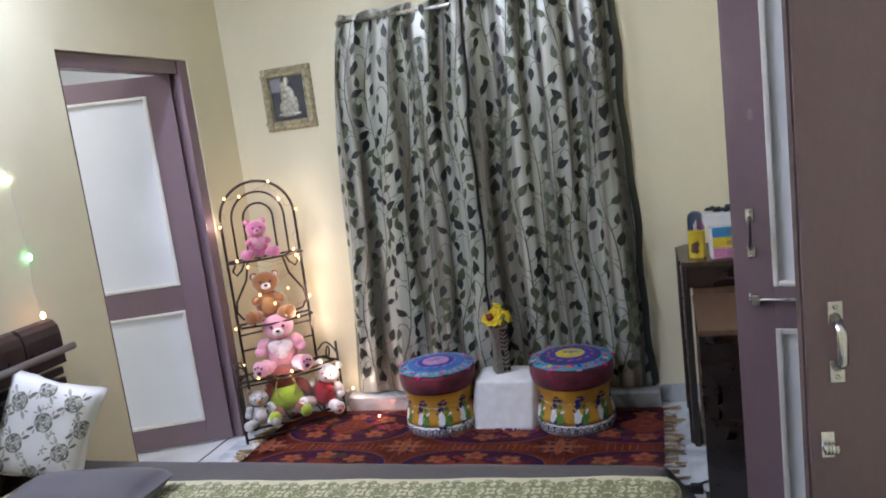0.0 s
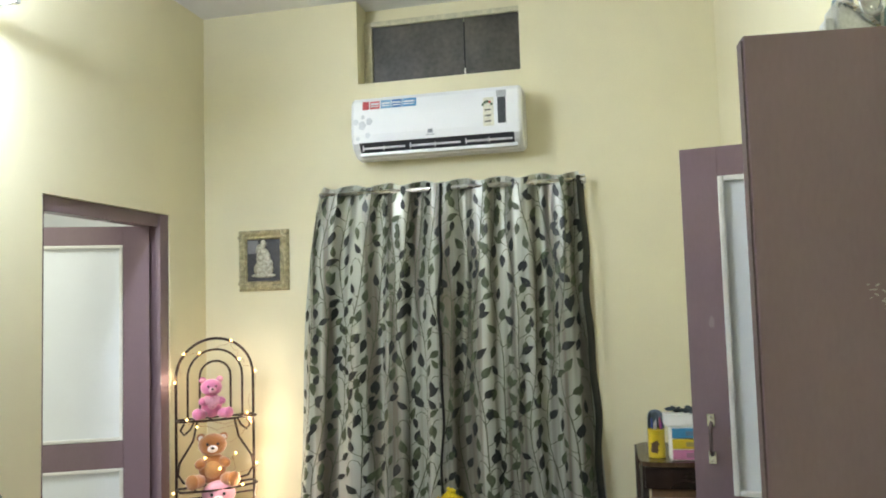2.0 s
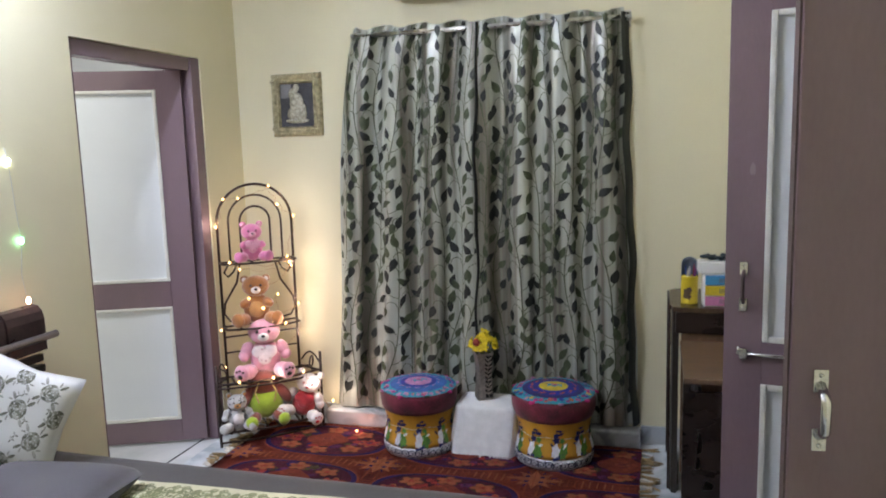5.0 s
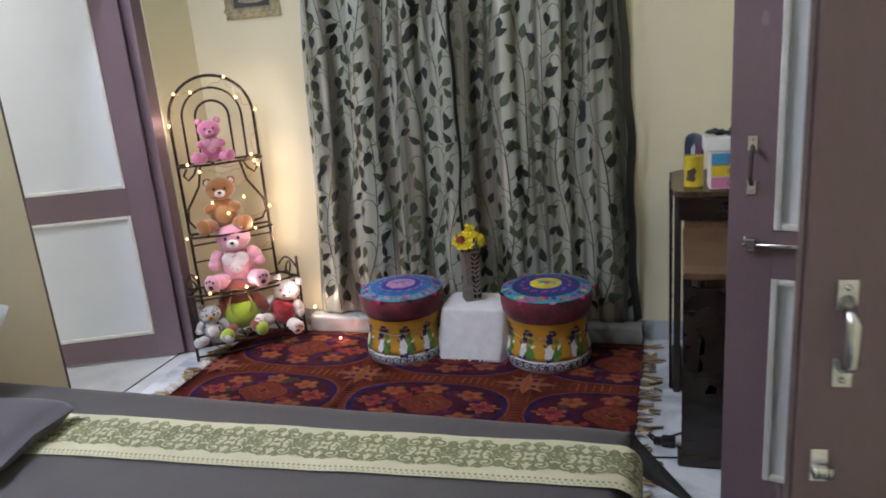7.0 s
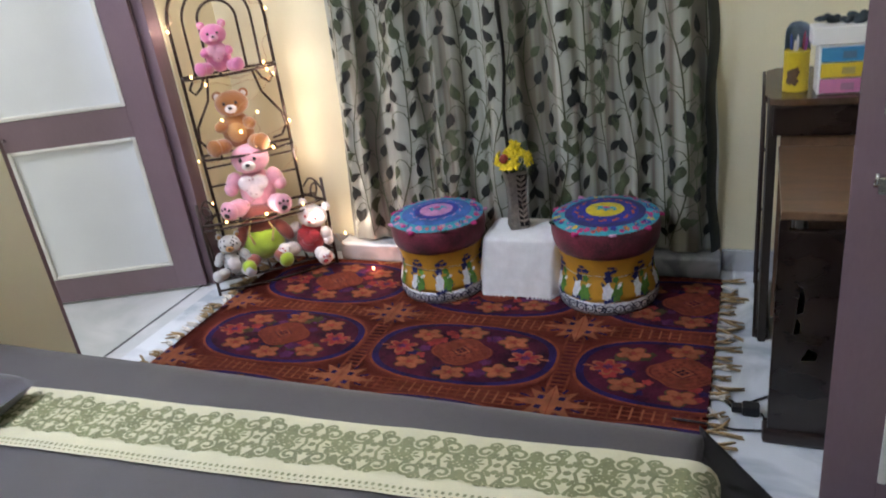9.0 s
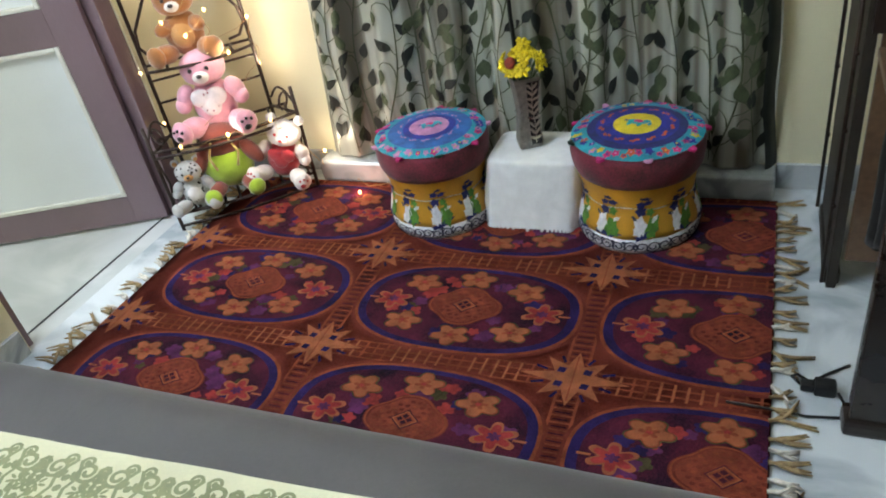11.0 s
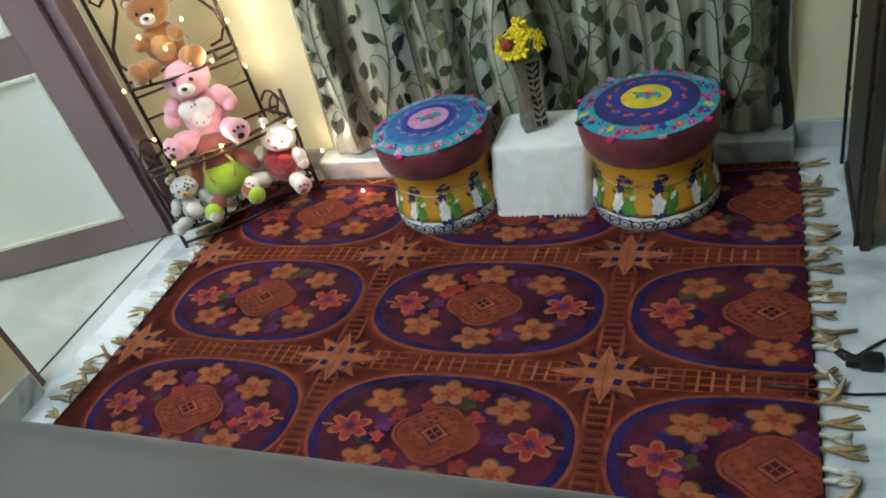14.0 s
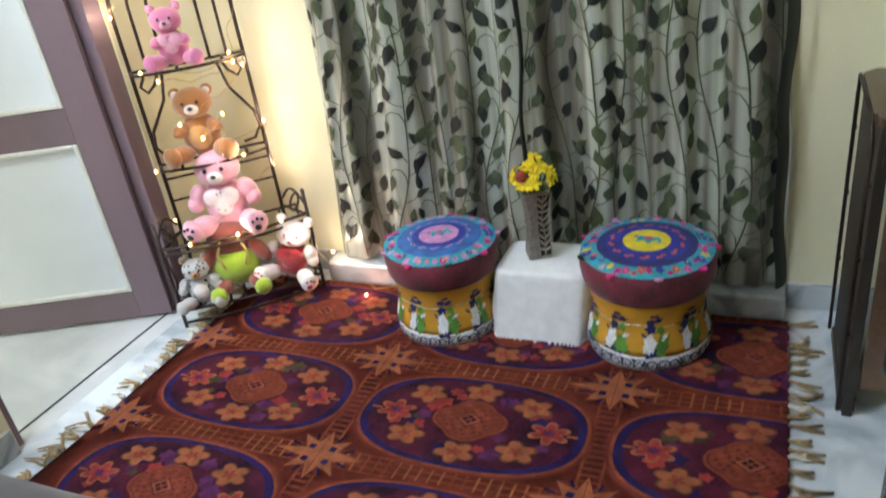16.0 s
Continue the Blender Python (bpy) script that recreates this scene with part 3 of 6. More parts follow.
def cushion(name, w, h, t, m, material, label, prints=False):
    P = pillow_fn(w, h, t)
    c = thing(name, label, "cushion", m)
    bm = bmesh.new()
    for s in (1, -1):
        grid(bm, lambda u, v: P(u, v, 0, s), 24, 24)
    bmesh.ops.remove_doubles(bm, verts=bm.verts, dist=0.0004)
    part("cover", bm, material, c)
    if prints:
        bm = bmesh.new()
        r = random.Random(3)
        PP = lambda a, b: P(min(0.97, max(0.03, a)), min(0.97, max(0.03, b)), 0.0022, -1)
        for cx, cy in ((0.22, 0.74), (0.76, 0.82), (0.28, 0.36), (0.76, 0.36), (0.52, 0.10), (0.06, 0.54), (0.52, 0.60), (0.46, 0.92), (0.92, 0.60), (0.14, 0.12)):
            for ring, (n, rad) in enumerate(((9, 0.078), (7, 0.05), (4, 0.022))):
                for k in range(n):
                    an = k * math.tau / n + ring
                    blob(bm, PP, (cx + rad * math.cos(an), cy + rad * math.sin(an)), 0.034 - ring * 0.005, 0.015, an + 1.57 + r.uniform(-0.3, 0.3), mi=(k + ring) % 2)
            for k in range(4):
                an = k * 1.57 + 0.6
                blob(bm, PP, (cx + 0.135 * math.cos(an), cy + 0.135 * math.sin(an)), 0.042, 0.016, an, mi=k % 2)
                blob(bm, PP, (cx + 0.125 * math.cos(an + .35), cy + 0.125 * math.sin(an + .35)), 0.026, 0.009, an + 0.9, mi=1)
        for _ in range(16):
            a, b = r.uniform(0.1, 0.9), r.uniform(0.1, 0.9)
            for k in range(3):
                blob(bm, PP, (a + 0.02 * math.cos(k * 2.1), b + 0.02 * math.sin(k * 2.1)), 0.018, 0.007, k * 2.1, mi=k % 2)
        tagged(part("rose_print", bm, [GREY_PRINT, GREY_PRINT2], c, "grey rose print"), kind="stuff")
    return c


cushion("cushion", 0.335, 0.375, 0.13, pose(0.205, -1.79, 0.692, -14, 21, 18), CUSHION, "white cushion printed with grey roses, propped on the bed", True)
cushion("pillow", 0.52, 0.34, 0.12, pose(0.50, -2.02, 0.55, 90, 0, 8), SLATE, "flat slate-grey pillow lying on the bed")


# ---- rug ----
RX0, RX1, RY0, RY1, RZ = 0.175, 2.283, -1.62, 0.005, 0.010
rug = thing("rug", "red-brown rug woven with floral medallions and stars, tasselled ends", "rug")
bm = bmesh.new()
grid(bm, lambda u, v: Vector((RX0 + u * (RX1 - RX0) - (0.07 * (1 - u) * max(0, -RY0 * 0 + (0.35 - (RY0 + v * (RY1 - RY0) + 1.62) / 1.62))) , RY0 + v * (RY1 - RY0), RZ + 0.0012 * noise.noise(Vector((u * 9, v * 7, 0))))), 40, 32)
bmesh.ops.solidify(bm, geom=bm.faces[:], thickness=0.008)
part("field", bm, RUG_BASE, rug)
MATS = [RUG_BASE, RUG_COPPER, RUG_NAVY, RUG_WINE, RUG_TAN, RUG_RED, RUG_VIOLET, RUG_GREEN, RUG_BRICK]
bm = bmesh.new()


def clip(p):
    return (min(RX1 - 0.004, max(RX0 + 0.004, p[0])), min(RY1 - 0.004, max(RY0 + 0.004, p[1])))


def shape(pts, mi, k):
    pts = [clip(p) for p in pts]
    z = RZ + 0.0022 + 0.0006 * k
    cx, cy = sum(p[0] for p in pts) / len(pts), sum(p[1] for p in pts) / len(pts)
    c = bm.verts.new((cx, cy, z))
    vs = [bm.verts.new((*p, z)) for p in pts]
    for i in range(len(vs)):
        a, b = vs[i], vs[(i + 1) % len(vs)]
        if (a.co - b.co).length > 1e-5:
            f = bm.faces.new((c, a, b))
            f.material_index = mi
            f.normal_update()
            if f.normal.z < 0:
                f.normal_flip()


def oval(c, rx, ry, mi, k, n=48, p=2.5):
    shape([(c[0] + rx * math.copysign(abs(math.cos(t)) ** (2 / p), math.cos(t)), c[1] + ry * math.copysign(abs(math.sin(t)) ** (2 / p), math.sin(t))) for t in (i * math.tau / n for i in range(n))], mi, k)


def petals(c, r, n, mi, k, depth=0.35, a0=0.3, sq=1.0):
    shape([(c[0] + r * (1 - depth * (0.5 - 0.5 * math.cos(n * t)) ** 1.6) * math.cos(t + a0), c[1] + sq * r * (1 - depth * (0.5 - 0.5 * math.cos(n * t)) ** 1.6) * math.sin(t + a0)) for t in (i * math.tau / 60 for i in range(60))], mi, k)


def bar(x0, y0, x1, y1, w, mi, k):
    d = Vector((x1 - x0, y1 - y0)).normalized() * w / 2
    shape([(x0 - d.y, y0 + d.x), (x1 - d.y, y1 + d.x), (x1 + d.y, y1 - d.x), (x0 + d.y, y0 - d.x)], mi, k)


SX, SY, CX, CY = 0.782, 0.477, 1.408, -0.712
cols = [CX + i * SX for i in (-1, 0, 1)]
rows_ = [CY + j * SY for j in (-2, -1, 0, 1)]
for y in [CY + (j + 0.5) * SY for j in (-2, -1, 0, 1)]:
    for dy in (-0.034, -0.012, 0.012, 0.034):
        bar(RX0, y + dy, RX1, y + dy, 0.006, 1, 0)
    x = RX0 + 0.01
    while x < RX1:
        bar(x, y - 0.034, x + 0.004, y + 0.034, 0.007, 4 if int(x * 100) % 3 else 1, 1)
        x += 0.034
for x in [CX + (i + 0.5) * SX for i in (-1, 0)]:
    for dx in (-0.030, 0.030):
        bar(x + dx, RY0, x + dx, RY1, 0.008, 1, 0)
    y = RY0 + 0.01
    while y < RY1:
        bar(x - 0.026, y, x + 0.026, y, 0.006, 1, 1)
        bar(x - 0.02, y + 0.011, x + 0.02, y + 0.011, 0.004, 3, 1)
        y += 0.024
for cx in cols:
    for cy in rows_:
        c = (cx, cy)
        oval(c, 0.372, 0.214, 0, 2)
        oval(c, 0.362, 0.204, 1, 3)
        oval(c, 0.352, 0.195, 2, 4)
        oval(c, 0.325, 0.178, 3, 5)
        r = random.Random(int(cx * 100 + cy * 1000))
        for w_ in range(34):
            a = r.uniform(0, math.tau)
            q = r.uniform(0.45, 0.9)
            petals((cx + 0.31 * q * math.cos(a), cy + 0.17 * q * math.sin(a)), r.uniform(0.018, 0.034), 5, r.choice((5, 5, 6, 6, 7, 2)), 5.2 + w_ * 0.06, 0.3, r.uniform(0, 1), 0.8)
        for k in range(8):
            a = k * math.tau / 8
            fx, fy = cx + 0.245 * math.cos(a), cy + 0.135 * math.sin(a)
            if k in (0, 4):
                petals((fx, fy), 0.066, 6, 4, 7, 0.45, 0.5, 0.75)
                petals((fx, fy), 0.052, 6, 5, 8, 0.5, 0.5, 0.75)
                petals((fx, fy), 0.020, 6, 6, 9, 0.4, 0.5, 0.75)
                bar(fx + (0.05 if k == 0 else -0.05), fy, fx + (0.085 if k == 0 else -0.085), fy, 0.007, 4, 7)
            else:
                petals((fx, fy), 0.066, 5, 7, 6.9, 0.32, a, 0.72)
                petals((fx, fy), 0.062, 5, 1, 7, 0.36, a + 0.1 * math.sin(k * 3), 0.72)
                petals((fx, fy), 0.057, 5, 4, 8, 0.40, a + 0.1 * math.sin(k * 3), 0.72)
                petals((fx, fy), 0.026, 5, 1, 9, 0.55, a + 0.63, 0.72)
                petals((fx, fy), 0.010, 5, 5, 9.5, 0.4, a, 0.72)
        petals(c, 0.120, 4, 0, 10, 0.15, 0.0, 0.76)
        petals(c, 0.116, 4, 1, 11, 0.15, 0.0, 0.76)
        petals(c, 0.110, 4, 0, 12, 0.15, 0.0, 0.76)
        petals(c, 0.103, 4, 8, 13, 0.15, 0.0, 0.76)
        for i in range(-4, 5):
            for j in range(-4, 5):
                px, py = i * 0.021 + (0.0105 if j % 2 else 0), j * 0.016
                if (px / 0.092) ** 2 + (py / 0.068) ** 2 < 0.95:
                    oval((cx + px, cy + py), 0.0075, 0.0055, 0 if (i + j) % 3 else 1, 14, 6, 2)
        for rad, mi, k in ((1.0, 3, 15), (0.88, 4, 16), (0.76, 1, 17)):
            shape([(cx + 0.042 * rad, cy), (cx, cy + 0.034 * rad), (cx - 0.042 * rad, cy), (cx, cy - 0.034 * rad)], mi, k)
        for dx, dy in ((0.0135, 0), (-0.0135, 0), (0, 0.011), (0, -0.011)):
            shape([(cx + dx + 0.010, cy + dy), (cx + dx, cy + dy + 0.0085), (cx + dx - 0.010, cy + dy), (cx + dx, cy + dy - 0.0085)], 3, 18)
for i in (-1.5, -0.5, 0.5, 1.5):
    for j in (-1.5, -0.5, 0.5, 1.5):
        c = (CX + i * SX, CY + j * SY)
        if c[0] < RX0 - 0.1 or c[0] > RX1 + 0.1:
            continue
        for rad, mi, k in ((1.06, 0, 5), (1.0, 4, 6)):
            shape([(c[0] + rad * (0.135 if q % 2 == 0 else 0.066) * (1.12 if q % 4 == 0 else 0.86) * math.cos(q * math.tau / 16) , c[1] + rad * (0.100 if q % 2 == 0 else 0.05) * math.sin(q * math.tau / 16)) for q in range(16)], mi, k)
        for dx, dy in ((0.035, 0.026), (-0.035, 0.026), (0.035, -0.026), (-0.035, -0.026)):
            shape([(c[0] + dx + 0.013, c[1] + dy + 0.008), (c[0] + dx - 0.008, c[1] + dy + 0.011), (c[0] + dx - 0.013, c[1] + dy - 0.008), (c[0] + dx + 0.008, c[1] + dy - 0.011)], 2, 8)
        for q in range(8):
            a = (q + 0.5) * math.tau / 8
            bar(c[0] + 0.08 * math.cos(a), c[1] + 0.06 * math.sin(a), c[0] + 0.115 * math.cos(a), c[1] + 0.085 * math.sin(a), 0.008, 2, 7)
        bar(c[0], c[1] - 0.085, c[0], c[1] + 0.085, 0.004, 1, 9)
part("woven_pattern", bm, MATS, rug, "woven medallions, flowers and stars")
tmesh = []
for v in range(5):
    bm = bmesh.new()
    r = random.Random(v)
    L = r.uniform(0.055, 0.095)
    for s in range(4):
        a = r.uniform(-0.6, 0.6)
        pts = [(t * L, a * t * t * L + 0.006 * math.sin(t * 5 + s), 0.006 + 0.004 * (1 - t) + 0.003 * s) for t in (0, 0.3, 0.6, 1.0)]
        tube(bm, pts, [0.0025, 0.005, 0.005, 0.002], 5)
    tmesh.append(mesh_of("tassel", bm, FRINGE if v < 3 else FRINGE_PALE))
y = RY0 + 0.03
while y < RY1 - 0.01:
    for x, a in ((RX1 - 0.004, 0), (RX0 + 0.004 - (0.07 * max(0, 0.35 - (y + 1.62) / 1.62)), 180)):
        t = part("tassel", rng.choice(tmesh), None, rug)
        t.matrix_basis = pose(x, y + rng.uniform(-0.012, 0.012), 0.0, 0, 0, a + rng.uniform(-34, 34))
    y += 0.042


# ---- curtain ----
def curtain_fn(xt0, xt1, xb0, xb1, n, ph, seed):
    ZT, ZB = 2.225, 0.105

    def P(u, v, off=0.0):
        z = ZT + (ZB - ZT) * v
        k = v ** 0.62
        x0 = xt0 + (xb0 - xt0) * k
        x1 = xt1 + (xb1 - xt1) * k
        uu = u + 0.020 * noise.noise(Vector((u * 3, v * 1.6, seed))) * min(1, v * 4)
        f = math.tau * n * uu + ph
        amp = 0.031 - 0.011 * v ** 0.7
        w = math.cos(f) + 0.25 * math.cos(2 * f + 0.6)
        y = 0.056 + 0.010 * max(0, v - 0.75) * 4 + 0.016 * (1 - v) ** 24 + amp * (w + 0.30 * math.cos(2.6 * f + 1.1 + 2 * v + seed) * min(1, v * 3)) / 1.1
        y += 0.010 * noise.noise(Vector((u * 6, v * 3, seed + 4))) + 0.005 * noise.noise(Vector((u * 19, v * 9, seed + 9)))
        y = min(y, 0.113)
        x = x0 + (x1 - x0) * uu + 0.008 * math.sin(2 * f) * min(1, 0.3 + v)
        x += 0.012 * math.sin(v * 9 + seed) * v
        z += 0.012 * math.cos(f) * (1 - v) ** 12 + (0.012 * noise.noise(Vector((u * 5, 0, seed))) if v > 0.98 else 0)
        return Vector((x, y, z))

    def Q(u, v, off=0.0):
        p = P(u, v)
        if off:
            t = P(min(1, u + 0.003), v) - P(max(0, u - 0.003), v)
            s = P(u, min(1, v + 0.003)) - P(u, max(0, v - 0.003))
            nn = t.cross(s).normalized()
            if nn.y > 0:
                nn = -nn
            p = p + nn * off
        return p
    return Q


def leaf(bm, Q, c, L, Wd, a, mi):
    """A pointed leaf lying on the cloth; c in cloth metres (across, down)."""
    ca, sa = math.cos(a), math.sin(a)
    rows = []
    for i in range(6):
        t = i / 5
        w = Wd / 2 * math.sin(math.pi * t ** 0.74) ** 1.05 if 0 < t < 1 else 0
        mid = (t - 0.5) * L
        bend = 0.05 * L * math.sin(math.pi * t)
        row = []
        for s in ((-1, -0.5, 0, 0.5, 1) if w else (0,)):
            px, py = s * w + bend, mid
            row.append(bm.verts.new(Q(c[0] + px * ca - py * sa, c[1] + px * sa + py * ca)))
        rows.append(row)
    for A, B in zip(rows, rows[1:]):
        if len(A) == 1:
            for k in range(4):
                bm.faces.new((A[0], B[k], B[k + 1])).material_index = mi
        elif len(B) == 1:
            for k in range(4):
                bm.faces.new((A[k + 1], A[k], B[0])).material_index = mi
        else:
            for k in range(4):
                bm.faces.new((A[k], B[k], B[k + 1], A[k + 1])).material_index = mi


cur = thing("curtain", "pair of silver-grey satin curtains printed with dark leaves and vines", "curtain")
for k, (a, ph, sd) in enumerate((((0.752, 1.462, 0.552, 1.425), 0.4, 2.0), ((1.442, 2.172, 1.400, 2.245), 2.6, 7.0))):
    Q = curtain_fn(*a, 3.6, ph, sd)
    bm = bmesh.new()
    grid(bm, lambda u, v: Q(u, v), 300, 90)
    pn = part("curtain_panel", bm, SATIN, cur)
    bm = bmesh.new()
    CW, CH = 0.98, 2.12
    QQ = lambda x, y: Q(min(0.995, max(0.005, x / CW)), min(0.997, max(0.003, y / CH)), 0.0046)
    r = random.Random(11 + k)
    for i in range(9):
        xs = 0.052 + i * 0.110 + r.uniform(-0.012, 0.012)
        p0 = r.uniform(0, 6)
        sx = lambda y: xs + 0.038 * math.sin(y * 4.6 + p0) + 0.010 * math.sin(y * 10.4 + 2 * p0)
        ribbon(bm, QQ, [(sx(t * 0.03), t * 0.03) for t in range(1, 71)], 0.0048, 2)
        y, s, n = r.uniform(0.02, 0.08), 1, 0
        while y < CH - 0.03:
            s, n = -s, n + 1
            Lf = r.uniform(0.062, 0.084)
            mi = 0 if r.random() < 0.52 else 1
            if n % 4 == 1:
                # a tendril that curls over and lets its leaf hang
                k_ = r.uniform(0.85, 1.2)
                pts = [(sx(y) + s * k_ * dx, y - k_ * dy) for dx, dy in ((0, 0), (0.004, 0.040), (0.018, 0.068), (0.040, 0.076), (0.058, 0.064), (0.064, 0.046))]
                ribbon(bm, QQ, pts, 0.0038, 2)
                leaf(bm, QQ, (pts[-1][0] + s * 0.004, pts[-1][1] + Lf * 0.48), Lf, Lf * r.uniform(0.46, 0.54), r.uniform(-0.35, 0.35), mi)
            else:
                tilt = r.choice((r.uniform(0.1, 0.5), r.uniform(0.5, 1.15))) * s
                reach = r.uniform(0.016, 0.050)
                bx, by = sx(y) + s * reach, y - 0.010
                ribbon(bm, QQ, [(sx(y), y + 0.014), (sx(y) + s * reach * 0.5, y + 0.006), (bx, by)], 0.0036, 2)
                leaf(bm, QQ, (bx + math.sin(tilt) * Lf * 0.46, by - math.cos(tilt) * Lf * 0.46), Lf, Lf * r.uniform(0.46, 0.56), math.pi + tilt, mi)
            y += r.uniform(0.046, 0.062)
    part("leaf_print", bm, [LEAF_DARK, LEAF_GREEN, STEM], pn, "printed dark green leaves and stems")
# Blackish lining strips that also hold the shade of turned edge and centre seam.
EDGE_SHADE = mat("shaded_lining", (0.014, 0.018, 0.014), 0.6, var=0.3, scale=8, bump=0.1)
for xt, xb, w in ((2.160, 2.222, 0.034), (1.436, 1.402, 0.014)):
    bm = bmesh.new()
    grid(bm, lambda u, v: Vector((xt + (xb - xt) * v ** 0.8 + w * u + 0.006 * math.sin(v * 14) + 0.005 * math.sin(v * 31 + xt), (0.020 if w < 0.03 else 0.022) + 0.05 * u * (1 if w > 0.03 else 0.3) + 0.010 * math.sin(v * 9 + xt) - 0.012 * math.sin(math.pi * u), 2.205 - 2.08 * v)), 6, 50)
    part("shaded_edge", bm, EDGE_SHADE, cur, "dark strip for the shaded, lined edge of the curtain")
rod = thing("curtain_rod", "polished steel curtain rod on the wall", "curtain rod")
bm = bmesh.new()
tube(bm, [(0.748, 0.056, 2.184), (2.200, 0.056, 2.184)], 0.0125, 12)
part("pole", bm, STEEL, rod)
for x in (0.765, 2.190):
    bm = bmesh.new()
    tube(bm, [(x, 0.056, 2.18), (x + (0.024 if x > 1 else -0.012), 0.056, 2.18)], 0.016, 12)
    part("finial", bm, STEEL, rod)
    bm = bmesh.new()
    tube(bm, [(x, 0.056, 2.18), (x, WY - 0.002, 2.18)], 0.008, 8)
    box(bm, x - 0.018, x + 0.018, WY - 0.006, WY - 0.001, 2.14, 2.22, 0.002)
    part("bracket", bm, STEEL, rod)

# ---- air conditioner ----
AX0, AX1, AZ0, AZ1, AY = 0.985, 1.912, 2.355, 2.685, WY - 0.205
ac = thing("air_conditioner", "white split air conditioner with stickers, mounted on the wall", "air conditioner")
prof = [(WY - 0.002, AZ0 + 0.02), (WY - 0.05, AZ0), (WY - 0.12, AZ0 + 0.004), (AY + 0.025, AZ0 + 0.045), (AY + 0.006, AZ0 + 0.075), (AY, AZ0 + 0.12), (AY + 0.002, AZ0 + 0.22), (AY + 0.012, AZ1 - 0.03), (AY + 0.035, AZ1 - 0.006), (WY - 0.10, AZ1), (WY - 0.002, AZ1)]
bm = bmesh.new()
secs = []
for x, sh in ((AX0, 0.022), (AX0 + 0.006, 0.008), (AX0 + 0.02, 0.0), (AX1 - 0.02, 0.0), (AX1 - 0.006, 0.008), (AX1, 0.022)):
    cy, cz = WY, (AZ0 + AZ1) / 2
    secs.append([bm.verts.new((x, min(WY - 0.002, y + (sh if y < WY - 0.01 else 0)), z + (sh if z < cz else -sh))) for y, z in prof])
for A, B in zip(secs, secs[1:]):
    for k in range(len(prof) - 1):
        f = bm.faces.new((A[k], B[k], B[k + 1], A[k + 1]))
        f.smooth = False
bm.faces.new(secs[0]), bm.faces.new(secs[-1][::-1])
bmesh.ops.recalc_face_normals(bm, faces=bm.faces[:])
part("body", bm, AC_WHITE, ac)
bm = bmesh.new()
y0, z0 = AY + 0.022, AZ0 + 0.046
ol = [(AY + 0.0030, AZ0 + 0.076), (AY + 0.0215, AZ0 + 0.0435), (AY + 0.055, AZ0 + 0.0195)]
for (ya, za), (yb, zb) in zip(ol, ol[1:]):
    bm.faces.new([bm.verts.new(p) for p in ((AX0 + 0.05, ya, za), (AX0 + 0.05, yb, zb), (AX1 - 0.045, yb, zb), (AX1 - 0.045, ya, za))])
part("outlet", bm, AC_DARK, ac, "dark air outlet slot")
for x0, x1 in ((AX0 + 0.07, AX0 + 0.30), (AX0 + 0.33, AX0 + 0.60), (AX0 + 0.63, AX1 - 0.055)):
    bm = bmesh.new()
    for z, y in ((AZ0 + 0.046, AY + 0.0135),):
        box(bm, x0, x1, y - 0.004, y + 0.004, z - 0.006, z + 0.006, 0.002)
        box(bm, (x0 + x1) / 2 - 0.003, (x0 + x1) / 2 + 0.003, y - 0.008, y + 0.002, z - 0.016, z + 0.012, 0.001)
        box(bm, x0 - 0.002, x0 + 0.004, y - 0.008, y + 0.002, z - 0.016, z + 0.016, 0.001)
    part("louvre", bm, mat("grey_louvre", (0.5, 0.5, 0.5), 0.4), ac)
bm = bmesh.new()
box(bm, AX0 + 0.05, AX1 - 0.03, AY + 0.014, AY + 0.06, AZ0 + 0.006, AZ0 + 0.024, 0.004)
part("flap", bm, AC_WHITE, ac)


def sticker(x0, x1, z0, z1, col, name="sticker", lab=""):
    bm = bmesh.new()
    yy = lambda z: AY - 0.0012 + (0.012 * max(0, (z - AZ0 - 0.22) / 0.08))
    n = 2
    for k in range(n):
        a, b = z0 + (z1 - z0) * k / n, z0 + (z1 - z0) * (k + 1) / n
        bm.faces.new([bm.verts.new(p) for p in ((x0, yy(a), a), (x1, yy(a), a), (x1, yy(b), b), (x0, yy(b), b))])
    return part(name, bm, mat(name, col, 0.35, var=0.15, scale=60, bump=0), ac, lab)


zs = AZ1 - 0.075
sticker(AX0 + 0.072, AX0 + 0.108, zs, zs + 0.045, (0.55, 0.06, 0.07), "sticker", "red round badge sticker")
sticker(AX0 + 0.113, AX0 + 0.168, zs + 0.001, zs + 0.044, (0.60, 0.12, 0.13), "sticker", "red sticker")
for k, (a, c) in enumerate(((0.174, (0.16, 0.36, 0.55)), (0.234, (0.05, 0.17, 0.40)), (0.294, (0.08, 0.28, 0.52)))):
    sticker(AX0 + a, AX0 + a + 0.056 + (0.02 if k == 2 else 0), zs + 0.001, zs + 0.046, c, "sticker", "blue sticker")
for a, w in ((0.118, 0.045), (0.180, 0.044), (0.240, 0.044), (0.300, 0.060)):
    for dz, h in ((0.012, 0.006), (0.024, 0.010)):
        sticker(AX0 + a, AX0 + a + w, zs + dz, zs + dz + h, (0.7, 0.72, 0.74), "print_bar").location.y -= 0.0008
sticker(AX1 - 0.125, AX1 - 0.083, AZ0 + 0.125, AZ0 + 0.262, (0.05, 0.055, 0.06), "display", "dark display strip")
sticker(AX1 - 0.130, AX1 - 0.080, AZ0 + 0.262, AZ0 + 0.300, (0.45, 0.46, 0.46), "display_cap", "grey sensor cap")
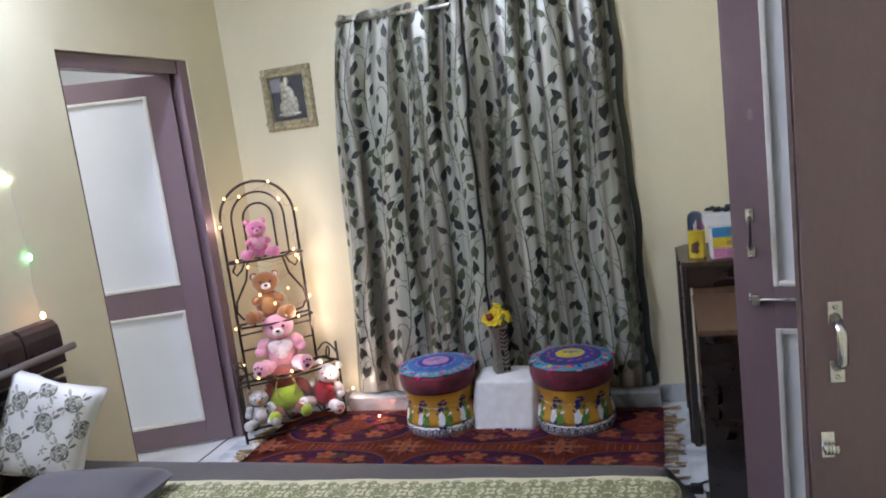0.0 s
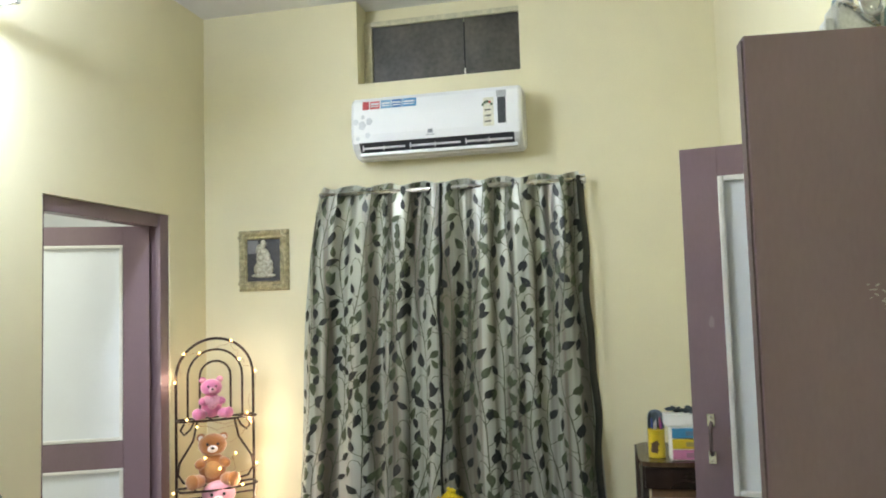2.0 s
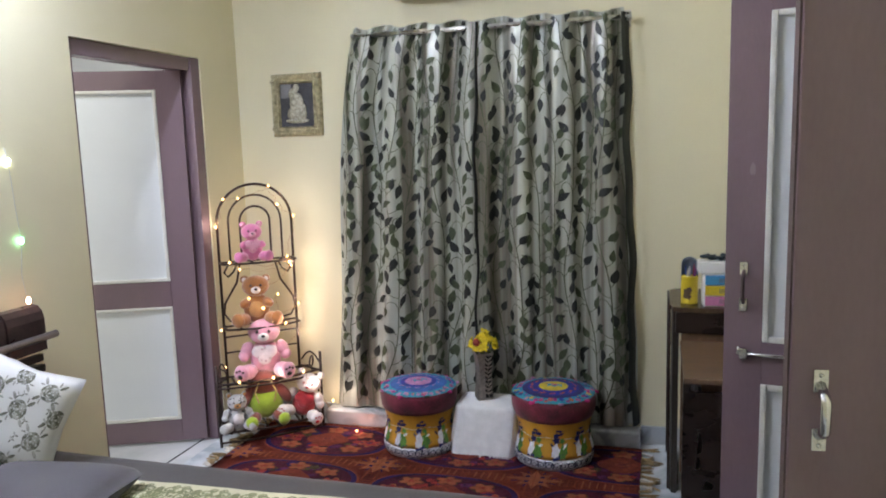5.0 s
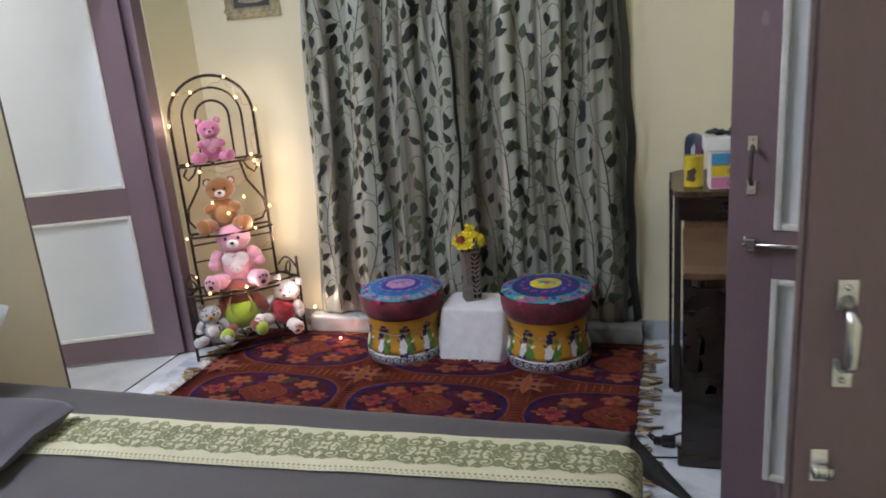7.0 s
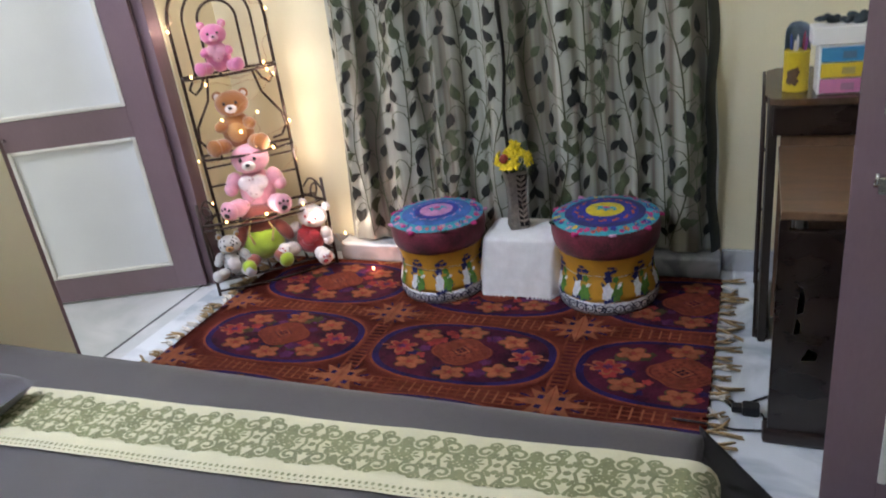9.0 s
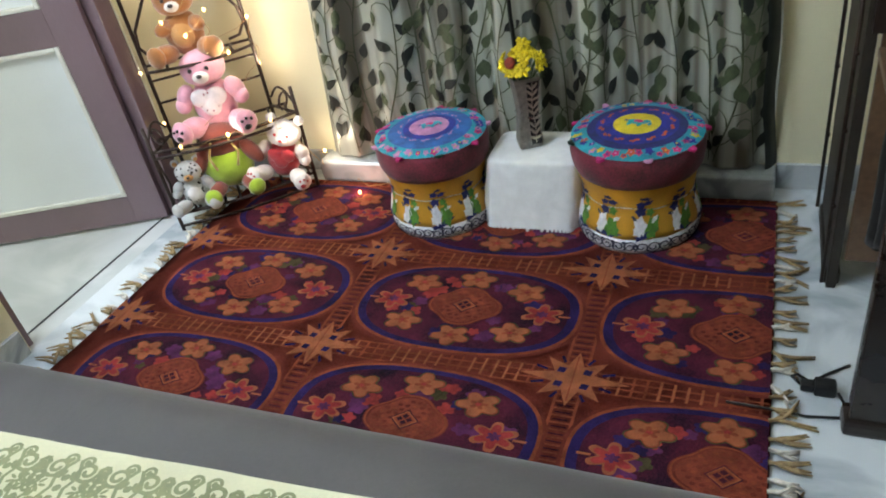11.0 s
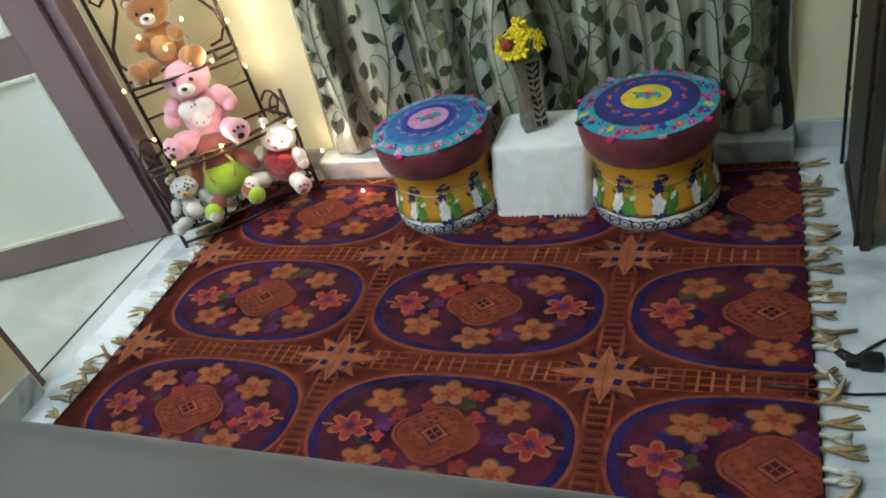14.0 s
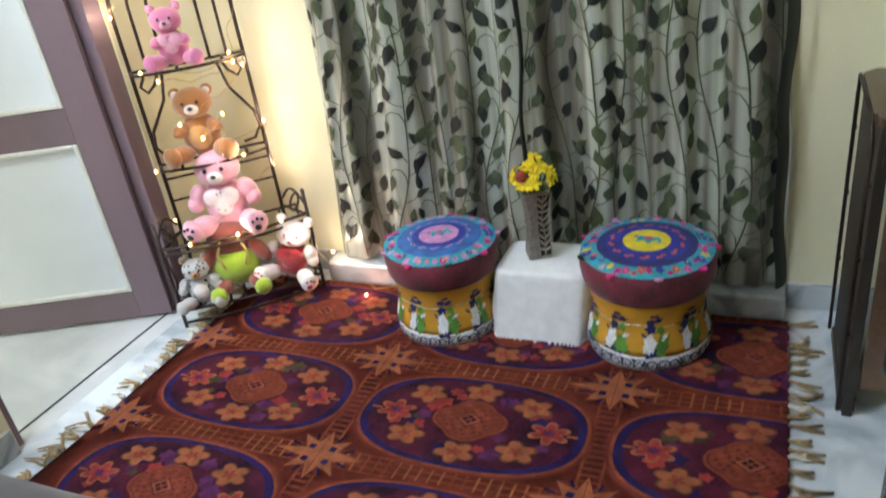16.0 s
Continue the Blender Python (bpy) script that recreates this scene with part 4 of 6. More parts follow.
sticker(AX1 - 0.20, AX1 - 0.145, AZ0 + 0.115, AZ0 + 0.265, (0.72, 0.70, 0.56), "rating_label", "pale energy rating label")
for k in range(5):
    a = math.pi * (0.15 + 0.7 * k / 4)
    sticker(AX1 - 0.178 - 0.025 * math.cos(a) - 0.006, AX1 - 0.178 - 0.025 * math.cos(a) + 0.006, AZ0 + 0.215 + 0.028 * math.sin(a) - 0.007, AZ0 + 0.215 + 0.028 * math.sin(a) + 0.007, (0.06, 0.10, 0.05) if k != 3 else (0.4, 0.05, 0.04), "star_mark").location.y -= 0.0008
for z in (0.195, 0.165, 0.135):
    sticker(AX1 - 0.192, AX1 - 0.160, AZ0 + z, AZ0 + z + 0.008, (0.12, 0.12, 0.10), "print_bar").location.y -= 0.0008
sticker(AX0 + 0.43, AX0 + 0.456, AZ0 + 0.104, AZ0 + 0.124, (0.25, 0.27, 0.29), "emblem", "small grey emblem")
sticker(AX0 + 0.42, AX0 + 0.466, AZ0 + 0.092, AZ0 + 0.097, (0.4, 0.41, 0.42), "print_bar")
for dx, dz, rr in ((0.075, 0.215, 0.012), (0.035, 0.19, 0.017), (0.11, 0.19, 0.02), (0.07, 0.17, 0.024), (0.045, 0.10, 0.012), (0.10, 0.115, 0.016)):
    bm = bmesh.new()
    c = Vector((AX0 + dx, AY - 0.0012, AZ0 + dz))
    ring = [bm.verts.new(c + Vector((rr * math.cos(t * math.tau / 16) * (0.85 + 0.15 * math.cos(t * math.tau * 5 / 16)), 0, rr * math.sin(t * math.tau / 16)))) for t in range(16)]
    bm.faces.new(ring)
    part("flower_mark", bm, mat("pale_grey_print_ac", (0.60, 0.62, 0.64), 0.4, bump=0), ac)

# ---- picture ----
PX0, PX1, PZ0, PZ1 = 0.218, 0.531, 1.665, 2.015
pic = thing("picture_frame", "ornate gilt frame holding a silver relief on dark board", "picture")
W_ = 0.055
bm = bmesh.new()


def rail(pts_in, pts_out):
    steps = ((0.0, 0.0), (0.15, 0.018), (0.4, 0.026), (0.65, 0.016), (0.85, 0.022), (1.0, 0.006))
    lines = [[(o[0] + (i[0] - o[0]) * t, WY - 0.002 - h, o[1] + (i[1] - o[1]) * t) for o, i in zip(pts_out, pts_in)] for t, h in steps]
    lines.insert(0, [(o[0], WY - 0.001, o[1]) for o in pts_out])
    vs = [[bm.verts.new(p) for p in l] for l in lines]
    for A, B in zip(vs, vs[1:]):
        for k in range(4):
            bm.faces.new((A[k], A[(k + 1) % 4], B[(k + 1) % 4], B[k]))


O = [(PX0, PZ0), (PX1, PZ0), (PX1, PZ1), (PX0, PZ1)]
I = [(PX0 + W_, PZ0 + W_), (PX1 - W_, PZ0 + W_), (PX1 - W_, PZ1 - W_), (PX0 + W_, PZ1 - W_)]
rail(I, O)
part("frame", bm, GILT, pic)
bm = bmesh.new()
for cx, cz in O:
    s, q = (1 if cx == PX0 else -1), (1 if cz == PZ0 else -1)
    for k in range(5):
        a = k * math.pi / 8
        ball(bm, (cx + s * (0.012 + 0.030 * math.cos(a)), WY - 0.026, cz + q * (0.012 + 0.030 * math.sin(a))), (0.010, 0.007, 0.010), u=8, v=6)
for t in range(12):
    for cz in (PZ0 + 0.014, PZ1 - 0.014):
        ball(bm, (PX0 + 0.06 + t * (PX1 - PX0 - 0.12) / 11, WY - 0.022, cz), (0.008, 0.006, 0.006), u=7, v=5)
    for cx in (PX0 + 0.014, PX1 - 0.014):
        ball(bm, (cx, WY - 0.022, PZ0 + 0.06 + t * (PZ1 - PZ0 - 0.12) / 11), (0.006, 0.006, 0.009), u=7, v=5)
tagged(part("ornament", bm, GILT, pic, "carved gilt scroll ornament"), kind="stuff")
bm = bmesh.new()
box(bm, PX0 + W_, PX1 - W_, WY - 0.008, WY - 0.003, PZ0 + W_, PZ1 - W_)
part("backing", bm, CHARCOAL, pic, "charcoal backing board")
bm = bmesh.new()
cx, cz = (PX0 + PX1) / 2, PZ0 + W_ + 0.02
for dx, dz, a, b in ((0, 0.05, 0.062, 0.05), (0, 0.11, 0.045, 0.06), (-0.02, 0.16, 0.028, 0.035), (0, 0.195, 0.020, 0.024), (0.03, 0.08, 0.03, 0.03), (0, 0.012, 0.075, 0.014)):
    ball(bm, (cx + dx, WY - 0.010, cz + dz), (a, 0.008, b), u=12, v=8)
part("relief", bm, SILVER, pic, "plain silver relief shape")
bm = bmesh.new()
box(bm, PX0 + W_ + 0.004, PX0 + W_ + 0.07, WY - 0.0095, WY - 0.0081, PZ0 + W_ + 0.16, PZ1 - W_ - 0.004)
part("backing_patch", bm, mat("grey_board", (0.2, 0.2, 0.21), 0.6), pic, "paler grey board patch")

# ---- stools ----
MUSTARD = mat("mustard_print_cloth", (0.56, 0.28, 0.020), 0.6, var=0.12, scale=14, fine=200, bump=0.08)
VELVET = mat("crimson_velvet", (0.145, 0.010, 0.014), 0.8, var=0.5, scale=12, fine=150, bump=0.3, sheen=0.15, col2=(0.20, 0.016, 0.04))
WHITE_CL = mat("white_print_cloth", (0.78, 0.78, 0.80), 0.6, var=0.15, scale=60, bump=0.1)
INK = mat("ink_scroll_print", (0.05, 0.05, 0.09), 0.6, var=0.3, scale=40)
TEAL = mat("turquoise_embroidery", (0.035, 0.33, 0.40), 0.7, var=0.25, scale=30, fine=250, bump=0.3)
ROYAL = mat("royal_blue_embroidery", (0.022, 0.028, 0.25), 0.7, var=0.35, scale=30, fine=250, bump=0.3)
SKY = mat("cobalt_embroidery", (0.035, 0.12, 0.37), 0.7, var=0.3, scale=30, fine=250, bump=0.3)
MAGENTA = mat("magenta_embroidery", (0.55, 0.018, 0.16), 0.7, var=0.3, scale=30, fine=250, bump=0.3)
PINK_E = mat("pink_embroidery", (0.55, 0.24, 0.42), 0.7, var=0.25, scale=30, fine=250, bump=0.3)
YELLOW_E = mat("yellow_embroidery", (0.68, 0.52, 0.025), 0.7, var=0.2, scale=30, fine=250, bump=0.3)
GREEN_E = mat("green_embroidery", (0.10, 0.24, 0.03), 0.7, var=0.3, scale=30, fine=250, bump=0.3)
ORANGE_E = mat("coral_embroidery", (0.58, 0.10, 0.035), 0.7, var=0.3, scale=30, fine=250, bump=0.3)
DKGREEN = mat("dark_green_tassel", (0.012, 0.05, 0.03), 0.8, var=0.4, scale=30, bump=0.3)
NAVY_E = mat("navy_embroidery", (0.018, 0.022, 0.13), 0.7, var=0.3, scale=30, bump=0.2)


def body_r(z):
    pts = ((0, 0.186), (0.02, 0.194), (0.05, 0.195), (0.10, 0.184), (0.15, 0.173), (0.19, 0.176), (0.23, 0.188), (0.26, 0.192))
    for (a, b), (c, d) in zip(pts, pts[1:]):
        if z <= c:
            return b + (d - b) * (z - a) / (c - a)
    return pts[-1][1]


def stool(label, m, k, ring_cols, s=1.0):
    st = thing("stool", label, "stool", m @ Matrix.Scale(s, 4) if s != 1 else m, group="embroidered drum stools")
    bm = bmesh.new()
    N = 72
    prof = [(body_r(z), z) for z in (0.0, 0.01, 0.02, 0.035, 0.058)]
    lathe(bm, prof, N)
    part("base_band", bm, WHITE_CL, st, "white band with dark scroll print")
    bm = bmesh.new()
    Pc = lambda a, z: Vector(((body_r(z) + 0.0028) * math.cos(a), (body_r(z) + 0.0028) * math.sin(a), z))
    r = random.Random(k)
    for q in range(34):
        a0 = q * math.tau / 34
        ribbon(bm, lambda x, y: Pc(a0 + x / 0.18, y), spiral((0, 0.031), 0.023, 1.6, r.uniform(0, 6), r.choice((-1, 1))), 0.0046)
        blob(bm, lambda x, y: Pc(a0 + x / 0.18, y), (0.018, r.uniform(0.014, 0.052)), 0.006, 0.005, 0)
    tagged(part("scroll_print", bm, INK, st), kind="stuff")
    bm = bmesh.new()
    prof = [(body_r(0.058 + t * 0.0192) + 0.0005 + (0.0 if t % 2 else 0.0008), 0.058 + t * 0.0192) for t in range(11)]
    prof = [(p + 0.0, z) for p, z in prof]
    lathe(bm, prof, N)
    for v in bm.verts:
        a = math.atan2(v.co.y, v.co.x)
        v.co.xy *= 1 + 0.006 * math.cos(a * 18)
    part("side_cloth", bm, MUSTARD, st, "mustard cloth with printed motifs")
    for q in range(10):
        bm = bmesh.new()
        jt = lambda s: r.uniform(-s, s)
        a0 = q * math.tau / 10 + 0.2 + 0.12 * k
        PP = lambda x, y: Pc(a0 + x / 0.18, y) * 1.0 + Vector((math.cos(a0), math.sin(a0), 0)) * 0.0022
        for x, z, a, b, rot, mi in ((-0.012, 0.105, 0.016, 0.032, 0.05, 0), (0.016, 0.098, 0.017, 0.034, -0.15, 1), (0.002, 0.070, 0.034, 0.010, 0.1, 2), (-0.010, 0.150, 0.014, 0.016, 0.3, 2), (0.016, 0.148, 0.012, 0.015, 0, 1), (-0.008, 0.176, 0.012, 0.010, 0, 2), (0.014, 0.178, 0.015, 0.008, 0.4, 2), (0.030, 0.125, 0.012, 0.006, 0.7, 0), (-0.030, 0.130, 0.010, 0.005, -0.6, 3), (0.02, 0.085, 0.012, 0.02, 0.2, 1), (-0.016, 0.084, 0.012, 0.016, 0, 0), (0.004, 0.196, 0.014, 0.006, 0.2, 2)):
            blob(bm, PP, (x * 1.1 + jt(0.004), z + jt(0.003)), a * 1.12 * (1 + jt(0.15)), b * 1.05 * (1 + jt(0.15)), rot + jt(0.35), mi, 10, 0.2)
        tagged(part("printed_motif", bm, [WHITE_CL, GREEN_E, NAVY_E, INK, MAGENTA], st, "printed plain coloured motifs"), kind="stuff")
    bm = bmesh.new()
    tube(bm, [(0.1765 * math.cos(t * math.tau / 60), 0.1765 * math.sin(t * math.tau / 60), 0.158 + 0.004 * math.sin(t * 0.7)) for t in range(60)], 0.0016, 5, closed=True)
    part("cord", bm, STEEL, st, "thin silver cord")
    bm = bmesh.new()
    prof = [(0.178, 0.225), (0.192, 0.232), (0.201, 0.252), (0.206, 0.285), (0.206, 0.315), (0.200, 0.332), (0.17, 0.338)]
    lathe(bm, prof, N)
    for v in bm.verts:
        a = math.atan2(v.co.y, v.co.x)
        v.co.xy *= 1 + 0.010 * noise.noise(Vector((math.cos(a) * 4, math.sin(a) * 4, v.co.z * 12)))
    part("cushion_side", bm, VELVET, st, "crimson velvet border")
    dome = lambda q: 0.338 + 0.024 * (1 - (q / 0.2) ** 2)
    bm = bmesh.new()
    bands = [(0.0, 0.072, 0), (0.072, 0.096, 1), (0.096, 0.125, 2), (0.125, 0.152, 3), (0.152, 0.202, 4)]
    for a, b, mi in bands:
        grid(bm, lambda u, v: Vector(((a + (b - a) * v) * math.cos(u * math.tau), (a + (b - a) * v) * math.sin(u * math.tau), dome(a + (b - a) * v))), N, 2, mi)
    bmesh.ops.remove_doubles(bm, verts=bm.verts, dist=0.0003)
    part("seat", bm, ring_cols, st, "round embroidered seat in blue and turquoise")
    bm = bmesh.new()
    PT = lambda x, y: Vector((x, y, dome(math.hypot(x, y)) + 0.0022))
    cm = (MAGENTA, ORANGE_E, PINK_E, ROYAL, GREEN_E, YELLOW_E, TEAL)
    for q in range(46):
        a = q * math.tau / 46 + r.uniform(-0.05, 0.05)
        d = 0.177 + r.uniform(-0.012, 0.012)
        mi = r.choice((0, 0, 1, 2, 3, 3, 5, 0) if k == 0 else (0, 0, 2, 2, 3, 3))
        blob(bm, PT, (d * math.cos(a), d * math.sin(a)), r.uniform(0.010, 0.019), r.uniform(0.008, 0.014), a, mi, 10, 0.25)
        blob(bm, lambda x, y: PT(x, y) + Vector((0, 0, 0.0008)), (d * math.cos(a), d * math.sin(a)), 0.004, 0.004, 0, r.choice((3, 5, 2)), 6)
    for q in range(14):
        a = q * math.tau / 14
        ribbon(bm, PT, [(0.108 * math.cos(a + t * 0.09) * (1 + 0.05 * math.sin(t * 2)), 0.108 * math.sin(a + t * 0.09) * (1 + 0.05 * math.sin(t * 2))) for t in range(4)], 0.009 if k == 0 else 0.005, 1 if k == 0 else 2)
    for x, y, a, b, mi in ((0, 0, 0.030, 0.017, 6), (0.028, 0.012, 0.013, 0.010, 6), (-0.018, -0.016, 0.007, 0.012, 6), (0.014, -0.016, 0.007, 0.012, 6), (0.004, 0.006, 0.016, 0.010, 0), (-0.034, 0.004, 0.008, 0.005, 3), (0.042, -0.002, 0.006, 0.010, 6)):
        blob(bm, lambda p, q: PT(p, q) + Vector((0, 0, 0.001)), (x, y), a, b, 0, mi, 10, 0.1)
    tagged(part("embroidery", bm, cm, st, "multicoloured embroidered flowers"), kind="stuff")
    for q in range(9):
        bm = bmesh.new()
        a = q * math.tau / 9 + 0.4 + k
        c = Vector((0.200 * math.cos(a), 0.200 * math.sin(a), 0.336))
        t = Vector((-math.sin(a), math.cos(a), 0))
        o = Vector((math.cos(a), math.sin(a), 0.25 if q % 2 else -0.2)).normalized()
        vs = [c - t * 0.014, c + t * 0.014, c + o * 0.018 + t * 0.006, c + o * 0.018 - t * 0.006]
        up = Vector((0, 0, 0.004))
        A = [bm.verts.new(p - up) for p in vs]
        B = [bm.verts.new(p + up) for p in vs]
        bm.faces.new(A[::-1]), bm.faces.new(B)
        for i in range(4):
            bm.faces.new((A[i], A[(i + 1) % 4], B[(i + 1) % 4], B[i]))
        part("tassel", bm, (MAGENTA, DKGREEN, MAGENTA, PINK_E)[q % 4], st)
    return st


stool("drum stool with mustard print sides, crimson border and pink-centred blue seat", pose(1.143, -0.187, RZ + 0.003, 0, 0, 20), 1, [PINK_E, ROYAL, SKY, SKY, TEAL], 0.985)
stool("drum stool with mustard print sides, crimson border and yellow-centred seat", pose(1.851, -0.174, RZ + 0.003, 0, 0, -15), 0, [YELLOW_E, ROYAL, ROYAL, NAVY_E, TEAL], 1.02)

# ---- cloth-covered box, vase and flowers ----
bt = thing("box_table", "low box covered with a white towelling cloth, standing on the rug", "side table")
bm = bmesh.new()
box(bm, 1.375, 1.645, -0.212, -0.030, RZ + 0.004, 0.255, 0.006)
part("box", bm, VENEER, bt)


def drape(u, v):
    a = u * math.tau
    w, d = 0.163, 0.116
    p = 9.0 - 5.0 * v
    cx = math.copysign(abs(math.cos(a)) ** (2 / p), math.cos(a))
    cy = math.copysign(abs(math.sin(a)) ** (2 / p), math.sin(a))
    if v < 0.3:
        t = v / 0.3
        return Vector((1.512 + cx * w * t, -0.122 + cy * d * t, 0.268 - 0.006 * t ** 4 + 0.003 * noise.noise(Vector((cx * 3 * t, cy * 3 * t, 2)))))
    t = (v - 0.3) / 0.7
    g = 1 + 0.13 * t + 0.035 * t * math.sin(a * 6 + 1) + 0.02 * t * math.sin(a * 11)
    return Vector((1.512 + cx * w * g - 0.022 * t, -0.122 + cy * d * (g + (0.25 * t if cy < 0 else 0)), 0.262 - 0.238 * t))


bm = bmesh.new()
grid(bm, drape, 80, 24, wrap=True)
cl = part("cloth", bm, TOWEL, bt, "white towelling cloth")
bm = bmesh.new()
for q in range(80):
    p = drape(q / 80, 1.0)
    box(bm, p.x - 0.004, p.x + 0.004, p.y - 0.003, p.y + 0.003, p.z - 0.010, p.z + 0.002)
tagged(part("fringe", bm, TOWEL, cl, "short white fringe"), kind="stuff")

vase = thing("vase", "silver square vase with black carved leaf pattern", "vase", pose(1.478, -0.115, 0.272, 0, 0, 28))
bm = bmesh.new()
sec = ((0.0, 0.040), (0.01, 0.040), (0.06, 0.035), (0.11, 0.032), (0.16, 0.034), (0.21, 0.040), (0.245, 0.046), (0.25, 0.046))
rg = []
for z, h in sec:
    c = 0.006
    rg.append([bm.verts.new((x, y, z)) for x, y in ((h, -h + c), (h, h - c), (h - c, h), (-h + c, h), (-h, h - c), (-h, -h + c), (-h + c, -h), (h - c, -h))])
for A, B in zip(rg, rg[1:]):
    for k in range(8):
        bm.faces.new((A[k], A[(k + 1) % 8], B[(k + 1) % 8], B[k])).smooth = False
bm.faces.new(rg[0][::-1])
bmesh.ops.solidify(bm, geom=bm.faces[:], thickness=0.003)
part("body", bm, mat("pewter_silver", (0.56, 0.53, 0.47), 0.35, 0.5, var=0.25, scale=30, bump=0.15), vase)


def hw(z):
    for (a, b), (c, d) in zip(sec, sec[1:]):
        if z <= c:
            return b + (d - b) * (z - a) / (c - a + 1e-9)
    return sec[-1][1]


for s in range(2):
    bm = bmesh.new()
    PV = (lambda x, z: Vector((x, -hw(z) - 0.0022, z))) if s == 0 else (lambda x, z: Vector((hw(z) + 0.0022, x, z)))
    PV2 = (lambda x, z: Vector((x, -hw(z) - 0.0036, z))) if s == 0 else (lambda x, z: Vector((hw(z) + 0.0036, x, z)))
    grid(bm, lambda u, v: PV((u * 0.55 - (0.0 if s == 0 else 0.5)) * 1.7 * hw(0.012 + v * 0.225), 0.012 + v * 0.225), 4, 14, 0)
    for q in range(9):
        z = 0.025 + q * 0.023
        for sd in (-1, 1):
            blob(bm, PV2, (sd * 0.009 + (0.017 if s == 0 else -0.014), z + 0.012), 0.015, 0.0048, sd * (0.9 if q % 3 else 0.4), 1, 8)
    ribbon(bm, PV2, [((0.016 if s == 0 else -0.014) + q, z) for q, z in ((0.0, 0.015), (0.003, 0.08), (-0.003, 0.15), (0.003, 0.235))], 0.003, 1)
    part("carved_panel", bm, [BLACK, mat("bright_pewter", (0.6, 0.56, 0.46), 0.3, 0.8)], vase, "black panel with silver leaves")
fl = thing("flower_bunch", "bunch of yellow flowers with one red bloom in the vase", "flowers", pose(1.478, -0.115, 0.272, 0, 0, 0))
YEL = mat("yellow_petal", (0.80, 0.62, 0.012), 0.6, var=0.2, scale=30, bump=0.1)
REDP = mat("rust_red_petal", (0.28, 0.035, 0.015), 0.7, var=0.4, scale=60, bump=0.3)
STALK = mat("green_stalk", (0.06, 0.12, 0.03), 0.6)
bm0 = bmesh.new()
for q in range(6):
    a = q * math.tau / 6
    ball(bm0, (0.013 * math.cos(a), 0.013 * math.sin(a), 0.001), (0.0105, 0.007, 0.004), rot=(0, -15, math.degrees(a)), u=8, v=5)
ball(bm0, (0, 0, 0.004), 0.006, u=8, v=6)
bloom = mesh_of("bloom", bm0, YEL)
r = random.Random(5)
stalks = bmesh.new()
for q in range(34):
    a, e = r.uniform(0, math.tau), r.uniform(0.0, 1.35)
    rad = 0.066
    c = Vector((rad * math.sin(e) * math.cos(a) * 1.15, rad * math.sin(e) * math.sin(a), 0.275 + 0.055 * math.cos(e) + r.uniform(-0.01, 0.01)))
    if q == 0:
        c = Vector((0.012, 0.0, 0.358))
    o = part("bloom", bloom, None, fl)
    o.matrix_basis = Matrix.Translation(c) @ Vector((c.x, c.y, 0.03)).to_track_quat("Z", "Y").to_matrix().to_4x4() @ Matrix.Scale(r.uniform(0.85, 1.2), 4)
    tube(stalks, [(c.x * 0.2, c.y * 0.2, 0.20), (c.x * 0.6, c.y * 0.6, 0.25), c], 0.0015, 4)
part("stalks", stalks, STALK, fl)
bm = bmesh.new()
ball(bm, (0, 0, 0), (0.020, 0.020, 0.014), u=14, v=8)
for v in bm.verts:
    v.co *= 1 + 0.12 * math.sin(v.co.x * 900) * math.sin(v.co.y * 900)
o = part("red_bloom", bm, REDP, fl, "round rust-red bloom")
o.matrix_basis = Matrix.Translation((-0.020, -0.058, 0.312)) @ Euler((radians(55), 0, radians(-15))).to_matrix().to_4x4()


# ---- corner rack with soft toys ----
RM = pose(0.188, -0.110, 0.0, 0, 0, 41.3)
rack = thing("corner_rack", "dark wrought-iron arched corner rack, strung with fairy lights", "rack", RM)


def arc(cx, cz, r, y, a0=0.0, a1=math.pi, n=18):
    return [(cx + r * math.cos(a0 + (a1 - a0) * t / n), y, cz + r * math.sin(a0 + (a1 - a0) * t / n)) for t in range(n + 1)]


def iron(name, paths, r=0.006, lab=""):
    bm = bmesh.new()
    for p in paths:
        tube(bm, p, r, 7)
    return part(name, bm, IRON, rack, lab)


iron("outer_arch", [[(0.205, 0, 0.0)] + arc(0, 1.205, 0.205, 0.0) + [(-0.205, 0, 0.0)]], 0.0075)
iron("middle_arch", [[(0.145, 0, 0.985)] + arc(0, 1.205, 0.145, 0.0) + [(-0.145, 0, 0.985)]])
iron("inner_arch", [[(0.082, 0, 0.985)] + arc(0, 1.205, 0.082, 0.0) + [(-0.082, 0, 0.985)]])


def shelf(z, w, d, bow, rails=5):
    front = [(-w, 0, z), (-w * 0.98, -d * 0.6, z)] + [(w * 0.98 * (2 * t / 10 - 1), -d - bow * math.sin(math.pi * t / 10), z) for t in range(11)] + [(w * 0.98, -d * 0.6, z), (w, 0, z)]
    paths = [front, [(-w, 0, z), (w, 0, z)]]
    for k in range(1, rails):
        x = -w + 2 * w * k / rails
        paths.append([(x, 0, z), (x, -d - bow * math.sin(math.pi * (x / w / 2 + 0.5)), z)])
    return paths


